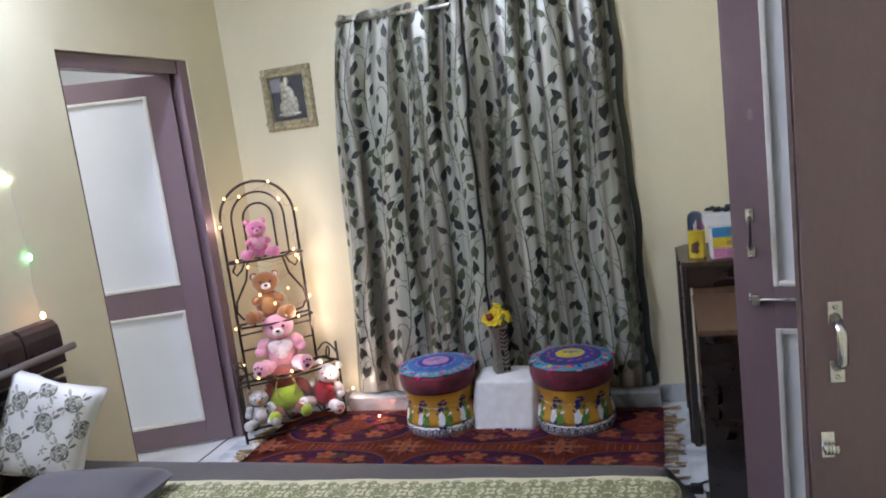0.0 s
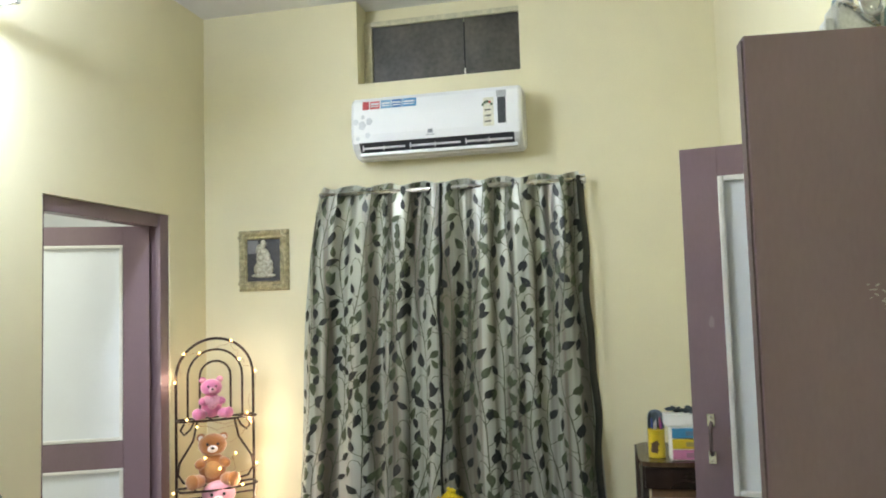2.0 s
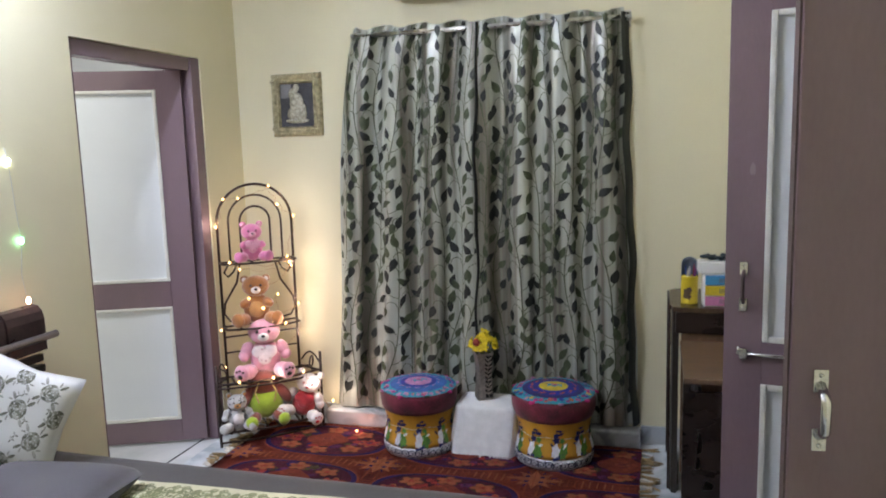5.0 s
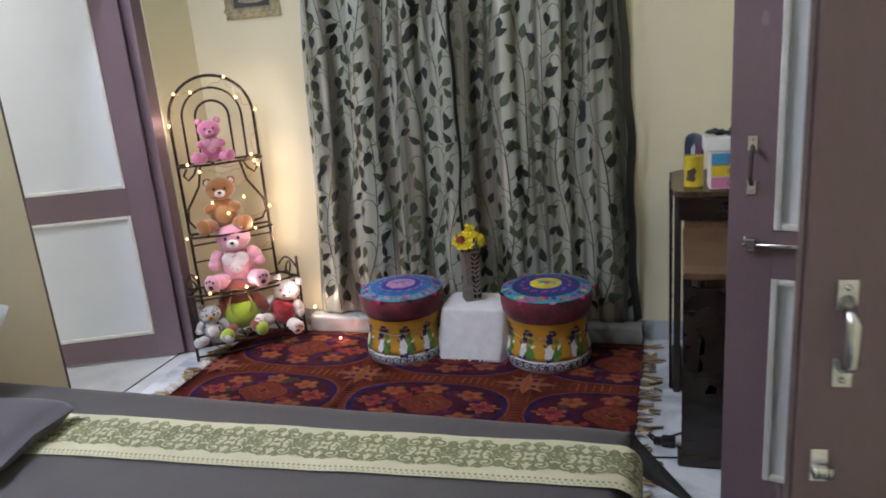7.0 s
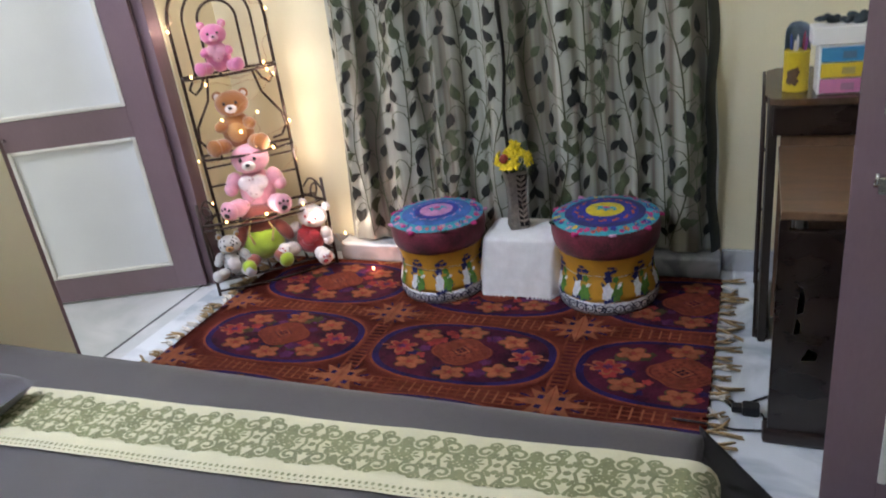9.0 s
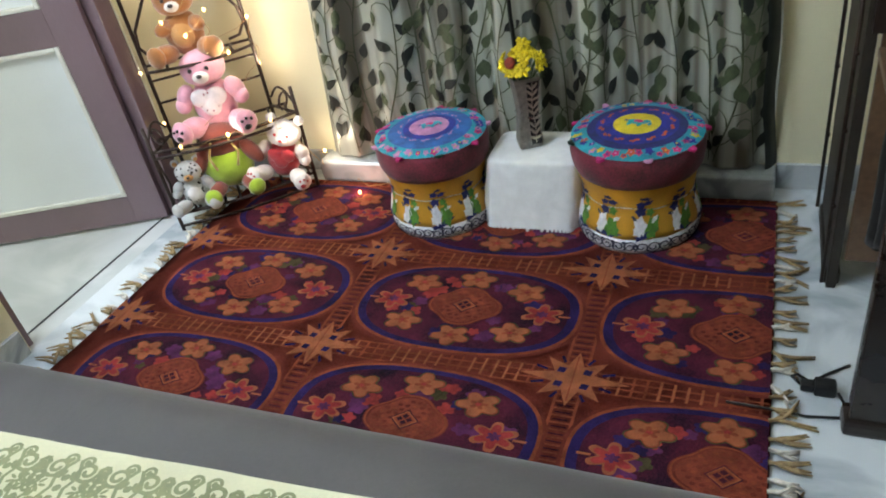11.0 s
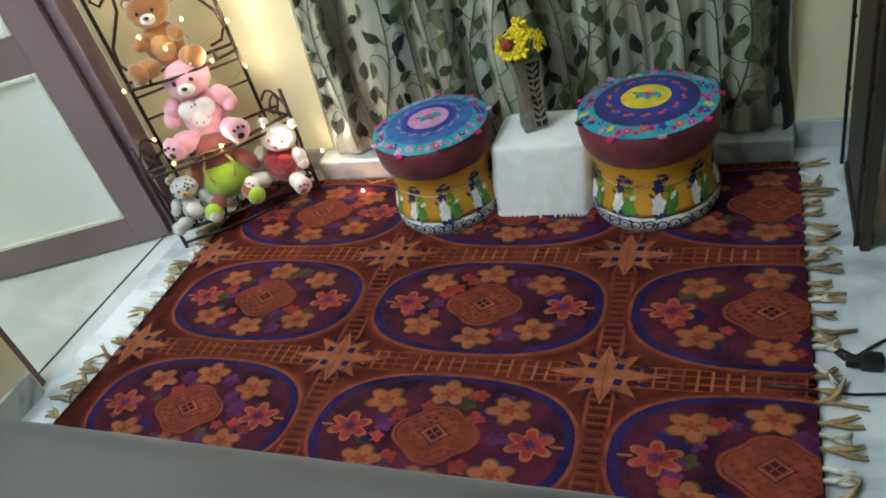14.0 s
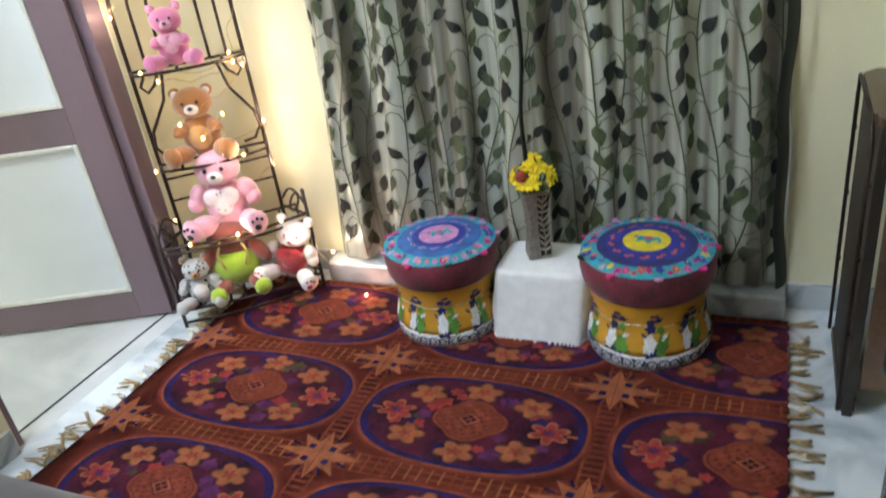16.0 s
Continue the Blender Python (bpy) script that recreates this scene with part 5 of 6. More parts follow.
iron("top_shelf", shelf(0.985, 0.205, 0.075, 0.045))
iron("middle_shelf", shelf(0.625, 0.205, 0.085, 0.05))
iron("lower_shelf", shelf(0.335, 0.26, 0.13, 0.05, 7))
iron("bottom_shelf", shelf(0.075, 0.27, 0.15, 0.05, 9))
for s in (-1, 1):
    sc = [(s * 0.165, -0.01, 0.965), (s * 0.185, -0.01, 0.93), (s * 0.165, -0.01, 0.905), (s * 0.135, -0.01, 0.93), (s * 0.115, -0.01, 0.97)]
    iron("scroll", [sc, [(s * 0.10, -0.01, 0.965), (s * 0.12, -0.01, 0.87), (s * 0.19, -0.01, 0.76), (s * 0.198, -0.01, 0.70), (s * 0.17, -0.01, 0.655), (s * 0.125, -0.01, 0.648)]])
for z in (0.565, 0.475):
    iron("cross_bar", [[(-0.205, 0, z), (0.205, 0, z)]], 0.005)
for s in (-1, 1):
    iron("front_post", [[(s * 0.285, -0.165, 0.0), (s * 0.285, -0.165, 0.455)]], 0.0075)
    for z in (0.345, 0.09):
        iron("side_rail", [[(s * 0.205, 0, z), (s * 0.285, -0.165, z)]])
    pts = [(s * (0.285 - 0.07 * t), -0.165 + 0.145 * t, 0.385 + 0.055 * math.sin(math.pi * t)) for t in (k / 12 for k in range(13))]
    loop = [(s * (0.25 + 0.022 * math.cos(t)), -0.10 + 0.045 * math.cos(t), 0.385 + 0.03 * math.sin(t)) for t in (k * math.tau / 14 for k in range(15))]
    iron("side_scroll", [pts, loop, [(s * 0.285, -0.165, 0.36), (s * 0.27, -0.14, 0.20), (s * 0.285, -0.165, 0.10)]], 0.005)


def bow(z, b, w=0.285, y=-0.165):
    return [(w * (2 * t / 16 - 1), y - b * math.sin(math.pi * t / 16), z) for t in range(17)]


iron("front_rail", [bow(0.350, 0.04), bow(0.325, 0.04)], 0.006)
iron("bottom_rail", [bow(0.075, 0.03), bow(0.022, 0.03)], 0.006)

fur = lambda n, c, c2=None, v=0.12: mat(n, c, 0.95, var=v, scale=30, fine=260, bump=0.9, sheen=0.6, col2=c2)
PINK = fur("pink_plush", (0.74, 0.36, 0.45))
PINK_D = fur("bright_pink_plush", (0.66, 0.20, 0.36))
PALE = fur("pale_pink_plush", (0.78, 0.68, 0.69))
BROWN = fur("ginger_plush", (0.33, 0.13, 0.035))
TANP = fur("tan_plush", (0.50, 0.26, 0.09))
WHITEP = fur("white_plush", (0.76, 0.70, 0.68))
GREYP = fur("grey_white_plush", (0.52, 0.51, 0.50))
REDPL = fur("red_plush", (0.42, 0.020, 0.030))
LIME = fur("lime_plush", (0.36, 0.50, 0.030))
RUST = fur("rust_plush", (0.24, 0.050, 0.032))
NOSE = mat("black_bead", (0.02, 0.015, 0.015), 0.3, bump=0)


def lump(name, rows, mats, parent, label=""):
    """One soft part out of rounded rows: centre, radii, material, turn."""
    bm = bmesh.new()
    for c, rr, mi, rot, u in rows:
        ball(bm, c, rr, mi, rot, u, max(5, u * 2 // 3))
    for v in bm.verts:
        v.co += 0.0016 * noise.noise_vector(v.co * 38)
    return part(name, bm, mats, parent, label)


def bear(name, label, m, h, mats, heart=None, pads=True, hug=False, spots=0, vest=0, ears=0.93):
    """A soft seated toy; faces -y; mats: fur, muzzle, belly, eyes, dots."""
    k = h
    V = lambda *p: Vector(p) * k
    th = thing(name, label, "soft toy", RM @ m, group="soft toys on the rack")
    r = random.Random(9)
    def specks(c, rr, n):
        out = []
        for _ in range(n):
            d = Vector((r.uniform(-1, 1), r.uniform(-1, 0.2), r.uniform(-0.5, 1))).normalized()
            out.append((c + Vector((d.x * rr.x, d.y * rr.y, d.z * rr.z)) * 0.985, V(0.022, 0.018, 0.022), 3, (0, 0, 0), 6))
        return out
    cb, rb = V(0, 0, 0.30), V(0.255, 0.21, 0.30)
    body = lump("body", [(cb, rb, vest, (0, 0, 0), 20)] + specks(cb, rb, spots // 2), mats, th)
    if heart:
        rows = [(V(s * 0.085, -0.205, 0.44), V(0.125, 0.05, 0.11), 2, (0, s * -18, 0), 14) for s in (-1, 1)] + [(V(0, -0.21, 0.35), V(0.12, 0.045, 0.13), 2, (0, 0, 0), 14)]
        q = random.Random(2)
        for n in range(9):
            a = n * 0.7
            rows.append((V(0.13 * math.cos(a) * q.uniform(0.5, 1), -0.250 + 0.02 * abs(math.cos(a)), 0.40 + 0.11 * math.sin(a)), V(0.012, 0.010, 0.012), 4, (0, 0, 0), 6))
        lump("heart", rows, mats, body, "pale heart with small dots" if vest == 0 else "red heart")
    else:
        lump("belly", [(V(0, -0.10, 0.30), V(0.18, 0.135, 0.20), 2, (0, 0, 0), 14)], mats, body)
    ch, rh = V(0, -0.04, 0.745), V(0.262, 0.215, 0.205)
    head = lump("head", [(ch, rh, 0, (0, 0, 0), 20), (V(0, -0.08, 0.69), V(0.235, 0.165, 0.14), 0, (0, 0, 0), 16)] + specks(ch, rh, spots - spots // 2), mats, th)
    for s in (-1, 1):
        if ears:
            lump("ear", [(V(s * 0.205, 0.03, ears), V(0.082, 0.05, 0.082), 0, (0, 0, 0), 12), (V(s * 0.205, -0.012, ears), V(0.050, 0.03, 0.050), 1, (0, 0, 0), 10)], mats, head)
        lump("eye", [(V(s * 0.095, -0.242, 0.785), V(0.026, 0.02, 0.028), 3, (0, 0, 0), 8)], mats, head, "black bead eye")
        if hug:
            lump("arm", [(V(s * 0.20, -0.12, 0.42), V(0.10, 0.19, 0.10), 0, (0, 0, s * 28), 14)], mats, th)
        else:
            lump("arm", [(V(s * 0.285, -0.06, 0.45), V(0.105, 0.12, 0.15), 0, (20, s * -24, 0), 14), (V(s * 0.335, -0.10, 0.36), V(0.095, 0.10, 0.095), 0, (0, 0, 0), 12)], mats, th)
        foot = V(s * 0.365, -0.42, 0.155)
        leg = lump("leg", [(V(s * 0.27, -0.25, 0.13), V(0.125, 0.22, 0.125), 0, (-12, 0, s * 30), 14), (foot, V(0.135, 0.085, 0.14), 0, (0, 0, s * 30), 14)], mats, th)
        if pads:
            rows = [(foot + V(s * 0.025, -0.070, -0.035), V(0.05, 0.02, 0.04), 3, (0, 0, s * 30), 8)]
            for dx, dz in ((-0.05, 0.045), (0.0, 0.065), (0.05, 0.045)):
                rows.append((foot + V(s * 0.028 + dx, -0.068 + s * dx * 0.5, dz), V(0.02, 0.014, 0.02), 3, (0, 0, 0), 7))
            tagged(lump("paw_pad", rows, mats, leg, "dark embroidered paw pads" if vest == 0 else "red paw pads"), kind="stuff")
    muzzle = lump("muzzle", [(V(0, -0.235, 0.695), V(0.095, 0.075, 0.072), 1, (0, 0, 0), 14)], mats, head)
    lump("nose", [(V(0, -0.308, 0.722), V(0.036, 0.026, 0.026), 3, (0, 0, 0), 8)], mats, muzzle, "black nose")
    return th


RED_DOT = mat("pink_dot", (0.30, 0.05, 0.09), 0.8)
bear("teddy_bear", "small bright pink plush bear holding a heart on the top shelf", pose(-0.032, -0.055, 0.992, 0, 0, -6), 0.215, [PINK_D, PINK, PINK, NOSE, RED_DOT], True, False, True)
bear("teddy_bear", "ginger brown plush bear wrapped in fairy lights", pose(-0.022, -0.020, 0.632, 0, 0, -10), 0.285, [BROWN, WHITEP, TANP, NOSE, RED_DOT], None, False, True, ears=0.87)
bear("teddy_bear", "large pink plush bear with a pale heart on its chest", pose(0.0, -0.065, 0.342, 0, 0, -14), 0.335, [PINK, WHITEP, PALE, NOSE, RED_DOT], True, ears=None)
bear("toy_leopard", "grey and white spotted plush leopard in the basket", pose(-0.185, -0.150, 0.085, 0, 0, -8), 0.205, [GREYP, TANP, WHITEP, NOSE, RED_DOT], None, False, False, 40)
bear("teddy_bear", "white plush bear with red heart and paws in the basket", pose(0.165, -0.140, 0.095, 0, 16, -22), 0.265, [WHITEP, WHITEP, REDPL, REDPL, RED_DOT], True, vest=2)
TOYM = [LIME, RUST, fur("straw_yarn", (0.5, 0.36, 0.10))]
toy = thing("soft_toy", "rust red plush toy in lime green shorts in the basket", "soft toy", RM @ pose(-0.030, -0.125, 0.085, 0, 0, -5) @ Matrix.Scale(1.15, 4), group="soft toys on the rack")
lump("shorts", [((0, 0, 0.10), (0.088, 0.068, 0.075), 0, (0, 0, 0), 18)], TOYM, toy, "lime green shorts")
lump("torso", [((0, 0.01, 0.19), (0.078, 0.06, 0.066), 1, (0, 0, 0), 16)], TOYM, toy)
for s in (-1, 1):
    leg = lump("leg", [((s * 0.055, -0.055, 0.045), (0.028, 0.055, 0.028), 1, (0, 0, s * 20), 12)], TOYM, toy)
    lump("foot", [((s * 0.075, -0.102, 0.040), (0.031, 0.020, 0.030), 0, (0, 0, s * 20), 12)], TOYM, leg, "lime green foot")
    lump("arm", [((s * 0.09, -0.02, 0.14), (0.028, 0.03, 0.055), 1, (0, s * -30, 0), 12)], TOYM, toy)
    bm = bmesh.new()
    tube(bm, [(s * 0.035, -0.070, 0.12), (s * 0.05, -0.060, 0.165), (s * 0.03, -0.052, 0.215)], 0.004, 6, 2)
    part("strap", bm, TOYM, toy, "straw-coloured strap")

# ---- fairy lights ----
WARM = mat("warm_led", (1.0, 0.60, 0.22), emit=GLOW)
lights = thing("fairy_lights", "string of warm white fairy lights wound round the rack", "fairy lights", RM)
spots_ = [(-0.212, -0.012, 1.185), (-0.165, -0.012, 1.335), (-0.085, -0.012, 1.335), (0.085, -0.012, 1.395), (0.128, -0.012, 1.29), (0.215, -0.012, 1.22),
          (0.150, -0.09, 1.005), (0.155, -0.11, 0.975), (-0.165, -0.09, 0.995), (-0.115, -0.10, 0.955), (0.19, 0.005, 0.935),
          (-0.085, -0.15, 0.80), (-0.020, -0.19, 0.745), (0.070, -0.16, 0.81), (0.035, -0.17, 0.665), (0.105, -0.155, 0.640), (-0.225, -0.03, 0.615),
          (0.215, -0.02, 0.715), (0.212, 0.02, 0.52), (-0.175, -0.205, 0.36), (0.005, -0.22, 0.36), (0.175, -0.21, 0.365), (0.235, -0.22, 0.295), (-0.215, -0.02, 0.40)]
bm = bmesh.new()
wire = []
r = random.Random(4)
for a, b in zip(spots_, spots_[1:]):
    a, b = Vector(a), Vector(b)
    for k in range(8):
        t = k / 8
        wire.append(a.lerp(b, t) + Vector((0.012 * math.sin(9 * t + a.z * 20), 0.006 * math.cos(7 * t) - 0.004, -0.05 * (b - a).length * 4 * t * (1 - t) + 0.008 * math.sin(13 * t))))
tail = [Vector(spots_[-2]), Vector((0.33, -0.17, 0.10)), Vector((0.345, -0.02, 0.10)), Vector((0.41, -0.10, 0.02)), Vector((0.47, -0.32, 0.018)), Vector((0.55, -0.36, 0.022)), Vector((0.64, -0.40, 0.02))]
tube(bm, wire, 0.0012, 4)
tube(bm, tail, 0.0016, 4)
part("wire", bm, mat("copper_wire", (0.45, 0.28, 0.12), 0.4, 0.8), lights)
bm = bmesh.new()
ball(bm, (0, 0, 0), (0.0062, 0.0062, 0.008), u=10, v=8)
bulb = mesh_of("bulb", bm, WARM)
inv = RM.inverted()
allb = spots_ + [tuple(inv @ Vector((0.555, 0.005, 0.150))), tuple(inv @ Vector((0.737, -0.096, 0.020)))]
for p in allb:
    o = part("bulb", bulb, None, lights)
    o.location = p
for k in (0, 4, 7, 10, 12, 15, 17, 18, 20, 22, 24, 25):
    lp = new("fairy_glow", bpy.data.lights.new("fairy_glow", "POINT"))
    lp.data.energy, lp.data.shadow_soft_size, lp.data.color = 0.45 if k == 25 else 0.50, 0.02, (1.0, 0.36, 0.20) if k == 25 else (1.0, 0.78, 0.60)
    lp.location = RM @ (Vector(allb[k]) + Vector((0, -0.03 if k < 24 else 0, 0.012)))

# coloured lights hanging on the wall above the headboard
wl = thing("led_string", "thin hanging string of green and white lights on the wall", "fairy lights")
bm = bmesh.new()
tube(bm, [(0.012, -1.55, 1.63), (0.012, -1.539, 1.578), (0.014, -1.53, 1.40), (0.013, -1.518, 1.277), (0.03, -1.55, 1.15), (0.062, -1.566, 1.052)], 0.0012, 4)
part("wire", bm, mat("clear_wire", (0.6, 0.6, 0.55), 0.3), wl)
for p, c, e in (((0.012, -1.539, 1.578), (0.85, 1.0, 0.75), 14), ((0.013, -1.518, 1.277), (0.25, 1.0, 0.45), 10), ((0.066, -1.566, 1.056), (1.0, 0.5, 0.28), 16)):
    bm = bmesh.new()
    ball(bm, p, (0.009, 0.009, 0.014), u=10, v=8)
    part("bulb", bm, mat("wall_led", c, emit=e), wl)

# ---- desk ----
desk = thing("desk", "dark walnut computer desk with raised shelf and metal side frame", "desk")
bm = bmesh.new()
pr = [(2.44, -0.02), (2.405, -0.06), (2.40, -0.40), (2.415, -0.445), (2.45, -0.46), (RX - 0.02, -0.46), (RX - 0.02, -0.02)]
for z0, z1, off in ((0.842, 0.862, 0.0),):
    A = [bm.verts.new((x, y, z0)) for x, y in pr]
    B = [bm.verts.new((x, y, z1)) for x, y in pr]
    bm.faces.new(A), bm.faces.new(B[::-1])
    for k in range(len(pr)):
        bm.faces.new((A[k], B[k], B[(k + 1) % len(pr)], A[(k + 1) % len(pr)]))
bmesh.ops.recalc_face_normals(bm, faces=bm.faces[:])
# Brown above the VENEER tone: light falling on the top, painted in.
part("top_shelf", bm, mat("lit_polished_walnut", (0.075, 0.046, 0.028), 0.25, var=0.25, scale=5, fine=60, bump=0.03, stretch=(9, 1, 1)), desk, "polished top shelf in lit walnut brown")
bm = bmesh.new()
box(bm, 2.425, RX - 0.025, -0.452, -0.43, 0.745, 0.841, 0.008)
part("apron", bm, VENEER, desk)
bm = bmesh.new()
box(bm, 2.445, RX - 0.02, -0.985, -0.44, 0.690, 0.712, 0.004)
part("worktop", bm, VENEER_LIT, desk, "worktop in lit walnut brown")
bm = bmesh.new()
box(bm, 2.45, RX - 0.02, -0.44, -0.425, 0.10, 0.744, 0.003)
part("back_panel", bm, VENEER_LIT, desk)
bm = bmesh.new()
box(bm, 2.443, 2.470, -0.98, -0.93, 0.06, 0.689, 0.004)
box(bm, 2.443, 2.62, -0.982, -0.96, 0.03, 0.66, 0.004)
part("front_panel", bm, VENEER, desk)
bm = bmesh.new()
box(bm, 2.43, 2.70, -0.995, -0.925, 0.0, 0.045, 0.012)
part("foot", bm, VENEER, desk)
bm = bmesh.new()
box(bm, 2.414, 2.44, -0.440, -0.02, 0.0, 0.841, 0.004)
box(bm, 2.405, 2.45, -0.42, -0.04, 0.0, 0.04, 0.008)
part("side_panel", bm, mat("dull_walnut_side", (0.026, 0.019, 0.013), 0.55, var=0.25, scale=6, fine=80, bump=0.05, stretch=(1, 1, 0.3)), desk, "dull dark walnut side board")
bm = bmesh.new()
tube(bm, [(2.400, -0.03, 0.02), (2.400, -0.03, 0.80), (2.398, -0.06, 0.855), (2.398, -0.40, 0.855), (2.400, -0.438, 0.80), (2.402, -0.438, 0.02)], 0.0055, 8)
for z in (0.28, 0.50, 0.70):
    tube(bm, [(2.404, -0.452, z), (2.404, -0.43, z)], 0.0045, 6)
    tube(bm, [(2.404, -0.04, z), (2.404, -0.02, z)], 0.0045, 6)
part("side_frame", bm, IRON, desk, "dark metal tube frame")
bm = bmesh.new()
grid(bm, lambda u, v: Vector((2.500 + 0.030 * math.sin(u * 22 + v * 3) * (0.4 + v) + 0.02 * v, -0.92 + 0.44 * u + 0.02 * math.sin(v * 6), 0.66 - (0.40 + 0.05 * math.sin(u * 9)) * v)), 48, 14)
bmesh.ops.solidify(bm, geom=bm.faces[:], thickness=0.02)
whole("black_bag", bm, BLACK_CLOTH, "black cloth bag hanging in the desk's knee space", "bag")
for x, z, w, h in ((2.505, 0.46, 0.018, 0.075), (2.535, 0.30, 0.04, 0.035), (2.50, 0.385, 0.016, 0.045)):
    bm = bmesh.new()
    bm.faces.new([bm.verts.new((x + dx * w, -0.9835, z + dz * h)) for dx, dz in ((-0.5, -0.5), (0.4, -0.4), (0.5, 0.2), (-0.1, 0.6))])
    bmesh.ops.solidify(bm, geom=bm.faces[:], thickness=0.002)
    whole("paper_scrap", bm, WHITE_CL, "torn white paper scrap stuck on the desk front", "paper", group="paper scraps")

tin = thing("pencil_tin", "yellow pencil tin with a blue-grey rim, filled with pens", "pencil holder", pose(2.485, -0.345, 0.862))
bm = bmesh.new()
lathe(bm, [(0.036, 0.0), (0.037, 0.004), (0.036, 0.008), (0.036, 0.118), (0.037, 0.122)], 28)
part("can", bm, mat("yellow_tin", (0.62, 0.47, 0.02), 0.4, var=0.1), tin)
bm = bmesh.new()
grid(bm, lambda u, v: Vector((0.036 * math.cos(math.pi * u), 0.036 * math.sin(math.pi * u), 0.122 + 0.08 * v * math.sin(math.pi * u) ** 0.3)), 14, 4)
bmesh.ops.solidify(bm, geom=bm.faces[:], thickness=0.0015)
part("back_lid", bm, mat("blue_grey_tin", (0.16, 0.22, 0.28), 0.4, var=0.15), tin, "blue-grey upright lid")
bm = bmesh.new()
for x, z, w, h in ((-0.004, 0.05, 0.014, 0.022), (0.010, 0.062, 0.010, 0.016), (-0.010, 0.035, 0.01, 0.012), (0.006, 0.035, 0.012, 0.014)):
    blob(bm, lambda a, b: Vector((0.0375 * math.sin(a / 0.0375 - 0.3), -0.0375 * math.cos(a / 0.0375 - 0.3), b)), (x, z), w, h, 0, 0, 10, 0.15)
part("print", bm, mat("brown_print", (0.10, 0.06, 0.03), 0.5), tin, "plain brown printed patch")
for k, (x, y, h, c) in enumerate(((0.0, 0.0, 0.165, (0.55, 0.55, 0.6)), (0.014, 0.006, 0.175, (0.30, 0.06, 0.10)), (-0.014, 0.004, 0.17, (0.05, 0.09, 0.30)), (0.018, -0.01, 0.16, (0.25, 0.06, 0.25)), (-0.006, -0.014, 0.155, (0.6, 0.58, 0.5)))):
    bm = bmesh.new()
    tube(bm, [(x * 0.6, y * 0.6, 0.01), (x * 1.3, y * 1.2, h - 0.012), (x * 1.33, y * 1.23, h)], [0.004, 0.004, 0.0015], 8)
    part("pen", bm, mat("pen", c, 0.4), tin)

bxs = thing("drawer_box", "small white box with blue, yellow and pink drawers", "drawer box", pose(2.60, -0.375, 0.862, 0, 0, 4))
bm = bmesh.new()
box(bm, -0.062, 0.062, -0.040, 0.045, 0.0, 0.145, 0.003)
part("case", bm, WHITE_PAINT, bxs)
for k, c in enumerate(((0.55, 0.20, 0.36), (0.66, 0.50, 0.03), (0.05, 0.25, 0.48))):
    bm = bmesh.new()
    box(bm, -0.056, 0.056, -0.046, -0.0405, 0.004 + k * 0.046, 0.046 + k * 0.046, 0.002)
    dr = part("drawer", bm, mat("drawer_card", c, 0.5, var=0.1), bxs)
    bm = bmesh.new()
    box(bm, 0.0, 0.035, -0.0475, -0.0462, 0.014 + k * 0.046, 0.034 + k * 0.046)
    part("printed_patch", bm, mat("drawer_patch", tuple(x * 0.45 + 0.08 for x in c), 0.5), dr)
bm = bmesh.new()
box(bm, -0.082, 0.070, -0.044, 0.05, 0.146, 0.196, 0.003)
part("lid_box", bm, WHITE_PAINT, bxs, "white carton on top")
bm = bmesh.new()
r = random.Random(1)
for k in range(10):
    ball(bm, (2.545 + 0.014 * k, -0.36 + r.uniform(-0.02, 0.03), 1.066 + r.uniform(0, 0.012)), (r.uniform(0.012, 0.026), 0.02, r.uniform(0.006, 0.016)), rot=(r.uniform(-30, 30), r.uniform(-30, 30), 0), u=8, v=6)
whole("hair_band", bm, mat("dark_teal_cloth", (0.02, 0.035, 0.045), 0.7, var=0.4), "bundle of dark hair bands on the box", "hair band")
bm = bmesh.new()
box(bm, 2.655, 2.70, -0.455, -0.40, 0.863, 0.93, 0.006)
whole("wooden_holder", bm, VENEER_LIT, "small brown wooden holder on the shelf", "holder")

# adapter and cable on the floor
adp = thing("power_adapter", "black power adapter and cable lying on the floor", "adapter")
bm = bmesh.new()
box(bm, 2.375, 2.425, -0.885, -0.845, 0.004, 0.038, 0.008)
box(bm, 2.345, 2.378, -0.878, -0.852, 0.008, 0.032, 0.006)
part("plug", bm, BLACK, adp)
bm = bmesh.new()
cab = [(2.43, -0.87, 0.012), (2.445, -0.905, 0.006), (2.43, -0.945, 0.006), (2.36, -0.955, 0.006), (2.25, -0.962, 0.022), (2.18, -0.96, 0.022)]
tube(bm, cab, 0.0035, 6)
tube(bm, [(2.345, -0.865, 0.02), (2.325, -0.85, 0.03), (2.34, -0.83, 0.02), (2.37, -0.84, 0.008), (2.41, -0.80, 0.006), (2.46, -0.76, 0.006)], 0.004, 6)
part("cable", bm, BLACK, adp)

# ---- cloth in the east doorway and things on its ledge ----
dc = thing("door_curtain", "white cloth with dark leaf print hanging in the doorway", "curtain")
bm = bmesh.new()


def hang(u, v):
    f = u * math.tau * 3.2
    return Vector((2.728 + 0.32 * u * (1 - 0.25 * v) + 0.006 * math.sin(v * 9.0) * (1 - u) + 0.004 * v, -1.475 + 0.028 * math.sin(f + v) + 0.01 * math.sin(v * 7), 2.02 - 1.82 * v))


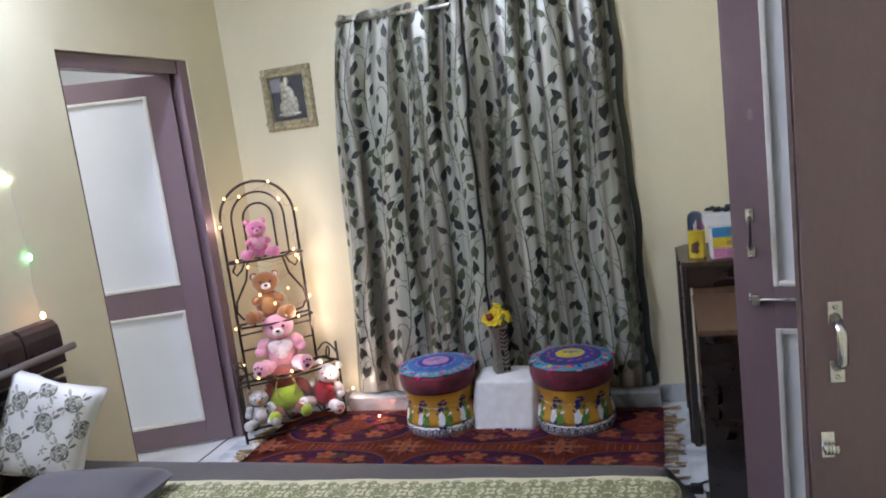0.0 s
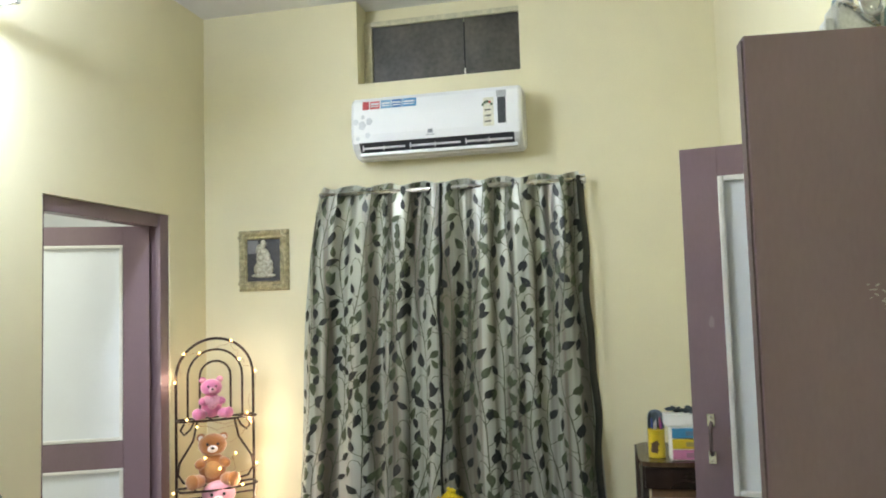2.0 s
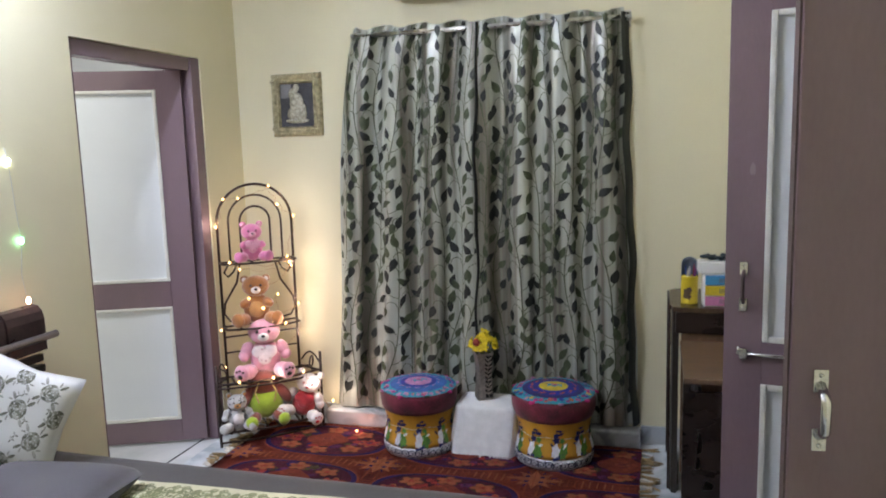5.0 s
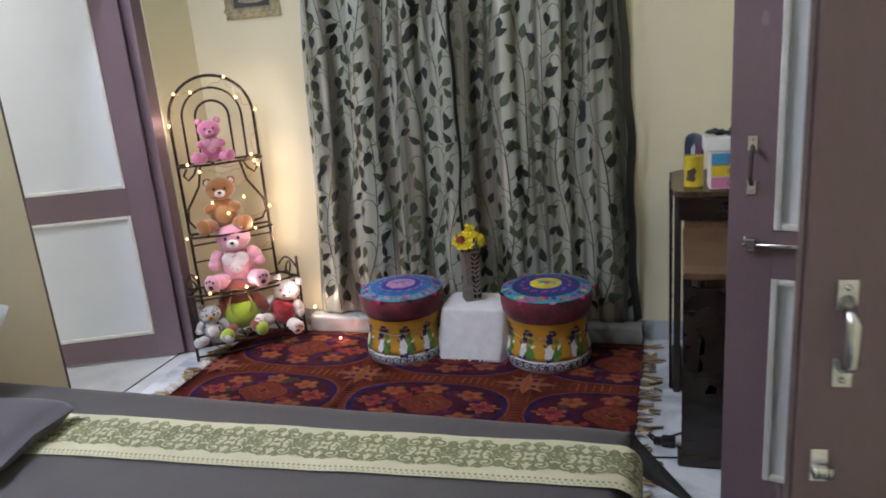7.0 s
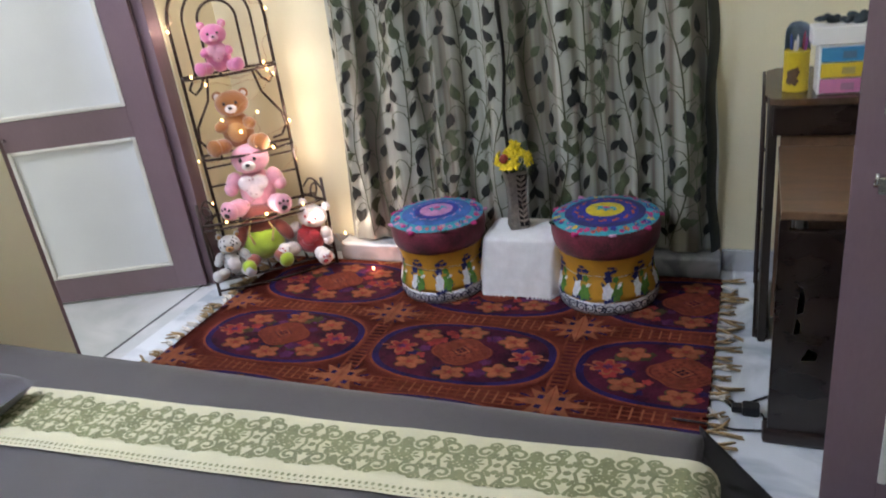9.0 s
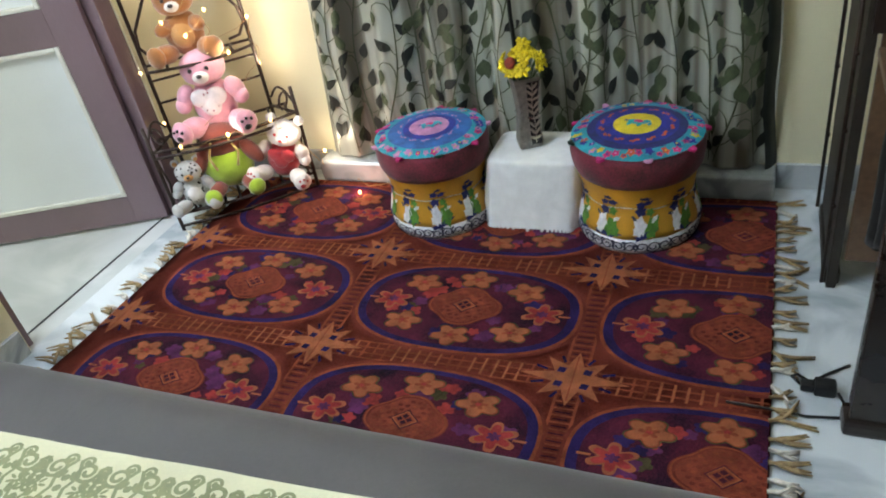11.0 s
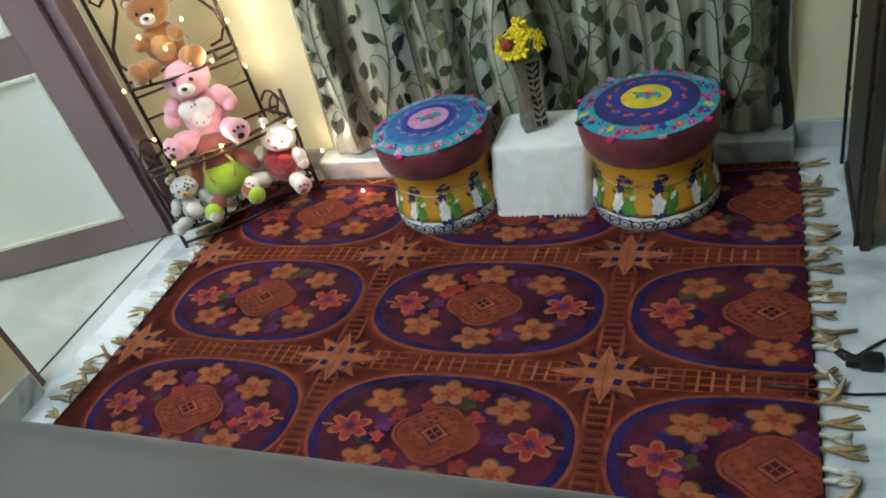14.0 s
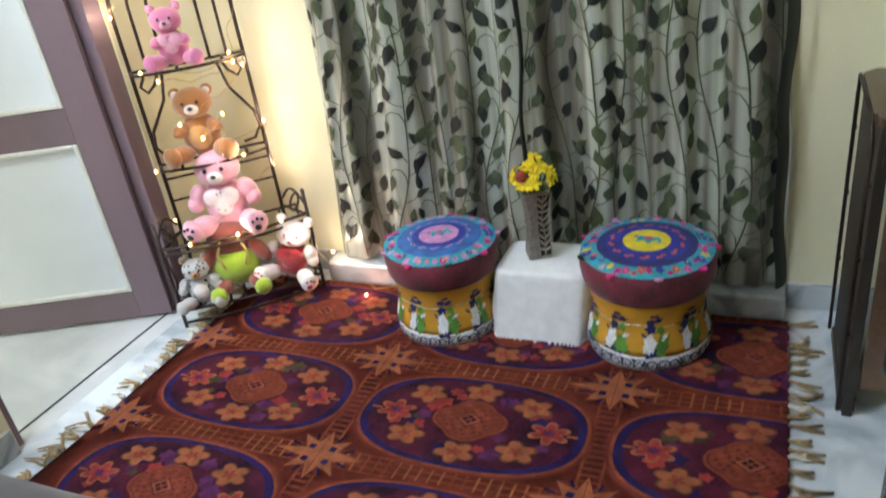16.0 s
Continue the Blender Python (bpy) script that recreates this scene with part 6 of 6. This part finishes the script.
grid(bm, hang, 70, 40)
part("cloth", bm, mat("white_door_cloth", (0.55, 0.55, 0.50), 0.8, var=0.08, scale=8, bump=0.1), dc)
bm = bmesh.new()
r = random.Random(8)
HQ = lambda x, y: hang(min(0.99, max(0.01, x / 0.5)), min(0.99, max(0.01, y / 1.82))) + Vector((-0.001, -0.0035, 0))
for _ in range(75):
    leaf(bm, HQ, (r.uniform(0.02, 0.48), r.uniform(0.03, 1.79)), r.uniform(0.09, 0.13), r.uniform(0.045, 0.06), r.uniform(-0.9, 0.9) + (math.pi if r.random() < 0.5 else 0), 0 if r.random() < 0.65 else 1)
part("leaf_print", bm, [LEAF_DARK, LEAF_GREEN], dc, "dark leaf print")
bm = bmesh.new()
tube(bm, [(2.74, -1.475, 2.03), (RX + 0.30, -1.475, 2.03)], 0.008, 8)
part("wire_rod", bm, STEEL, dc)
bm = bmesh.new()
box(bm, 2.74, RX, -2.32, -1.75, 2.046, 2.068, 0.003)
whole("trim_door_ledge", bm, WALL, "narrow ledge above the double doorway", "ledge", "structure")
FOIL = mat("silver_foil", (0.60, 0.62, 0.62), 0.28, 0.7, var=0.25, scale=14, bump=0.6)
SLATE_TIN = mat("grey_blue_tin", (0.20, 0.27, 0.30), 0.35, 0.4, var=0.3, scale=18)
sb = thing("silver_carton", "dented silvery carton with a slanted top on the high ledge", "carton")
bm = bmesh.new()
A = [(2.768, 2.100), (2.838, 2.100), (2.838, 2.112), (2.800, 2.142), (2.768, 2.162)]
fr, bk = [[bm.verts.new((x, y, z)) for x, z in A] for y in (-2.285, -2.20)]
bm.faces.new(fr), bm.faces.new(bk[::-1])
for k in range(5):
    bm.faces.new((fr[k], bk[k], bk[(k + 1) % 5], fr[(k + 1) % 5]))
bmesh.ops.recalc_face_normals(bm, faces=bm.faces[:])
bmesh.ops.bevel(bm, geom=bm.edges[:], offset=0.003, segments=2, affect="EDGES")
part("body", bm, FOIL, sb)
bm = bmesh.new()
tube(bm, [(2.768, -2.289, 2.163), (2.801, -2.289, 2.144), (2.840, -2.289, 2.113)], 0.004, 6)
part("rim", bm, STEEL, sb, "folded metal rim")
bm = bmesh.new()
ball(bm, (2.790, -2.245, 2.160), (0.020, 0.026, 0.022), u=12, v=8)
part("bulge", bm, SLATE_TIN, sb, "blue-grey packet inside")
bm = bmesh.new()
box(bm, 2.748, 2.764, -2.28, -2.23, 2.100, 2.136, 0.006)
fp = whole("foil_packet", bm, FOIL, "small silvery foil packet on the high ledge", "packet")
bm = bmesh.new()
tube(bm, [(2.826 + 0.019 * math.cos(t * math.tau / 24), -2.300, 2.150 + 0.021 * math.sin(t * math.tau / 24)) for t in range(24)], 0.0055, 8, closed=True)
lathe(bm, [(0.016, 0.0), (0.016, 0.004)], 20, (0, 0, 0))
for v in bm.verts[-40:]:
    v.co = Vector((2.826 + v.co.x, -2.296 + v.co.z, 2.150 + v.co.y * 1.1))
tr = whole("tape_roll", bm, [FOIL], "silvery roll leaning on the carton", "roll")
bg = thing("storage_bag", "blue-grey storage bag with pale bound edges on the high ledge", "bag")
bm = bmesh.new()
box(bm, 2.846, 2.886, -2.275, -2.10, 2.100, 2.205, 0.010, seg=3)
for v in bm.verts:
    v.co.x += 0.004 * noise.noise(v.co * 30)
part("body", bm, SLATE_TIN, bg)
bm = bmesh.new()
for x in (2.846, 2.866):
    tube(bm, [(x, -2.279, 2.102), (x + 0.003, -2.280, 2.16), (x - 0.004, -2.279, 2.207)], 0.0035, 6)
tube(bm, [(2.842, -2.279, 2.207), (2.888, -2.279, 2.209)], 0.005, 6)
part("binding", bm, FOIL, bg, "pale bound edge")
SET = Matrix.Translation((0, 0, 2.068 - 2.100 * 1.3)) @ Matrix.Diagonal((1, 1, 1.3, 1))
sb.matrix_basis = SET
fp.matrix_basis = SET
tr.matrix_basis = SET
bg.location.z = -0.032
# pale rubbed patch on the plain door leaf
bm = bmesh.new()
r = random.Random(6)
for _ in range(16):
    blob(bm, lambda a, b: Vector((a, -0.0022, b)), (0.175 + r.uniform(0, 0.055), 1.573 + r.uniform(-0.022, 0.022)), r.uniform(0.002, 0.008), r.uniform(0.001, 0.0025), r.uniform(-0.6, 0.6), 0, 7, 0.3)
tagged(part("scuff_mark", bm, mat("rubbed_paint", (0.30, 0.25, 0.25), 0.5), d3, "pale rubbed scuff in the paint"), kind="stuff")
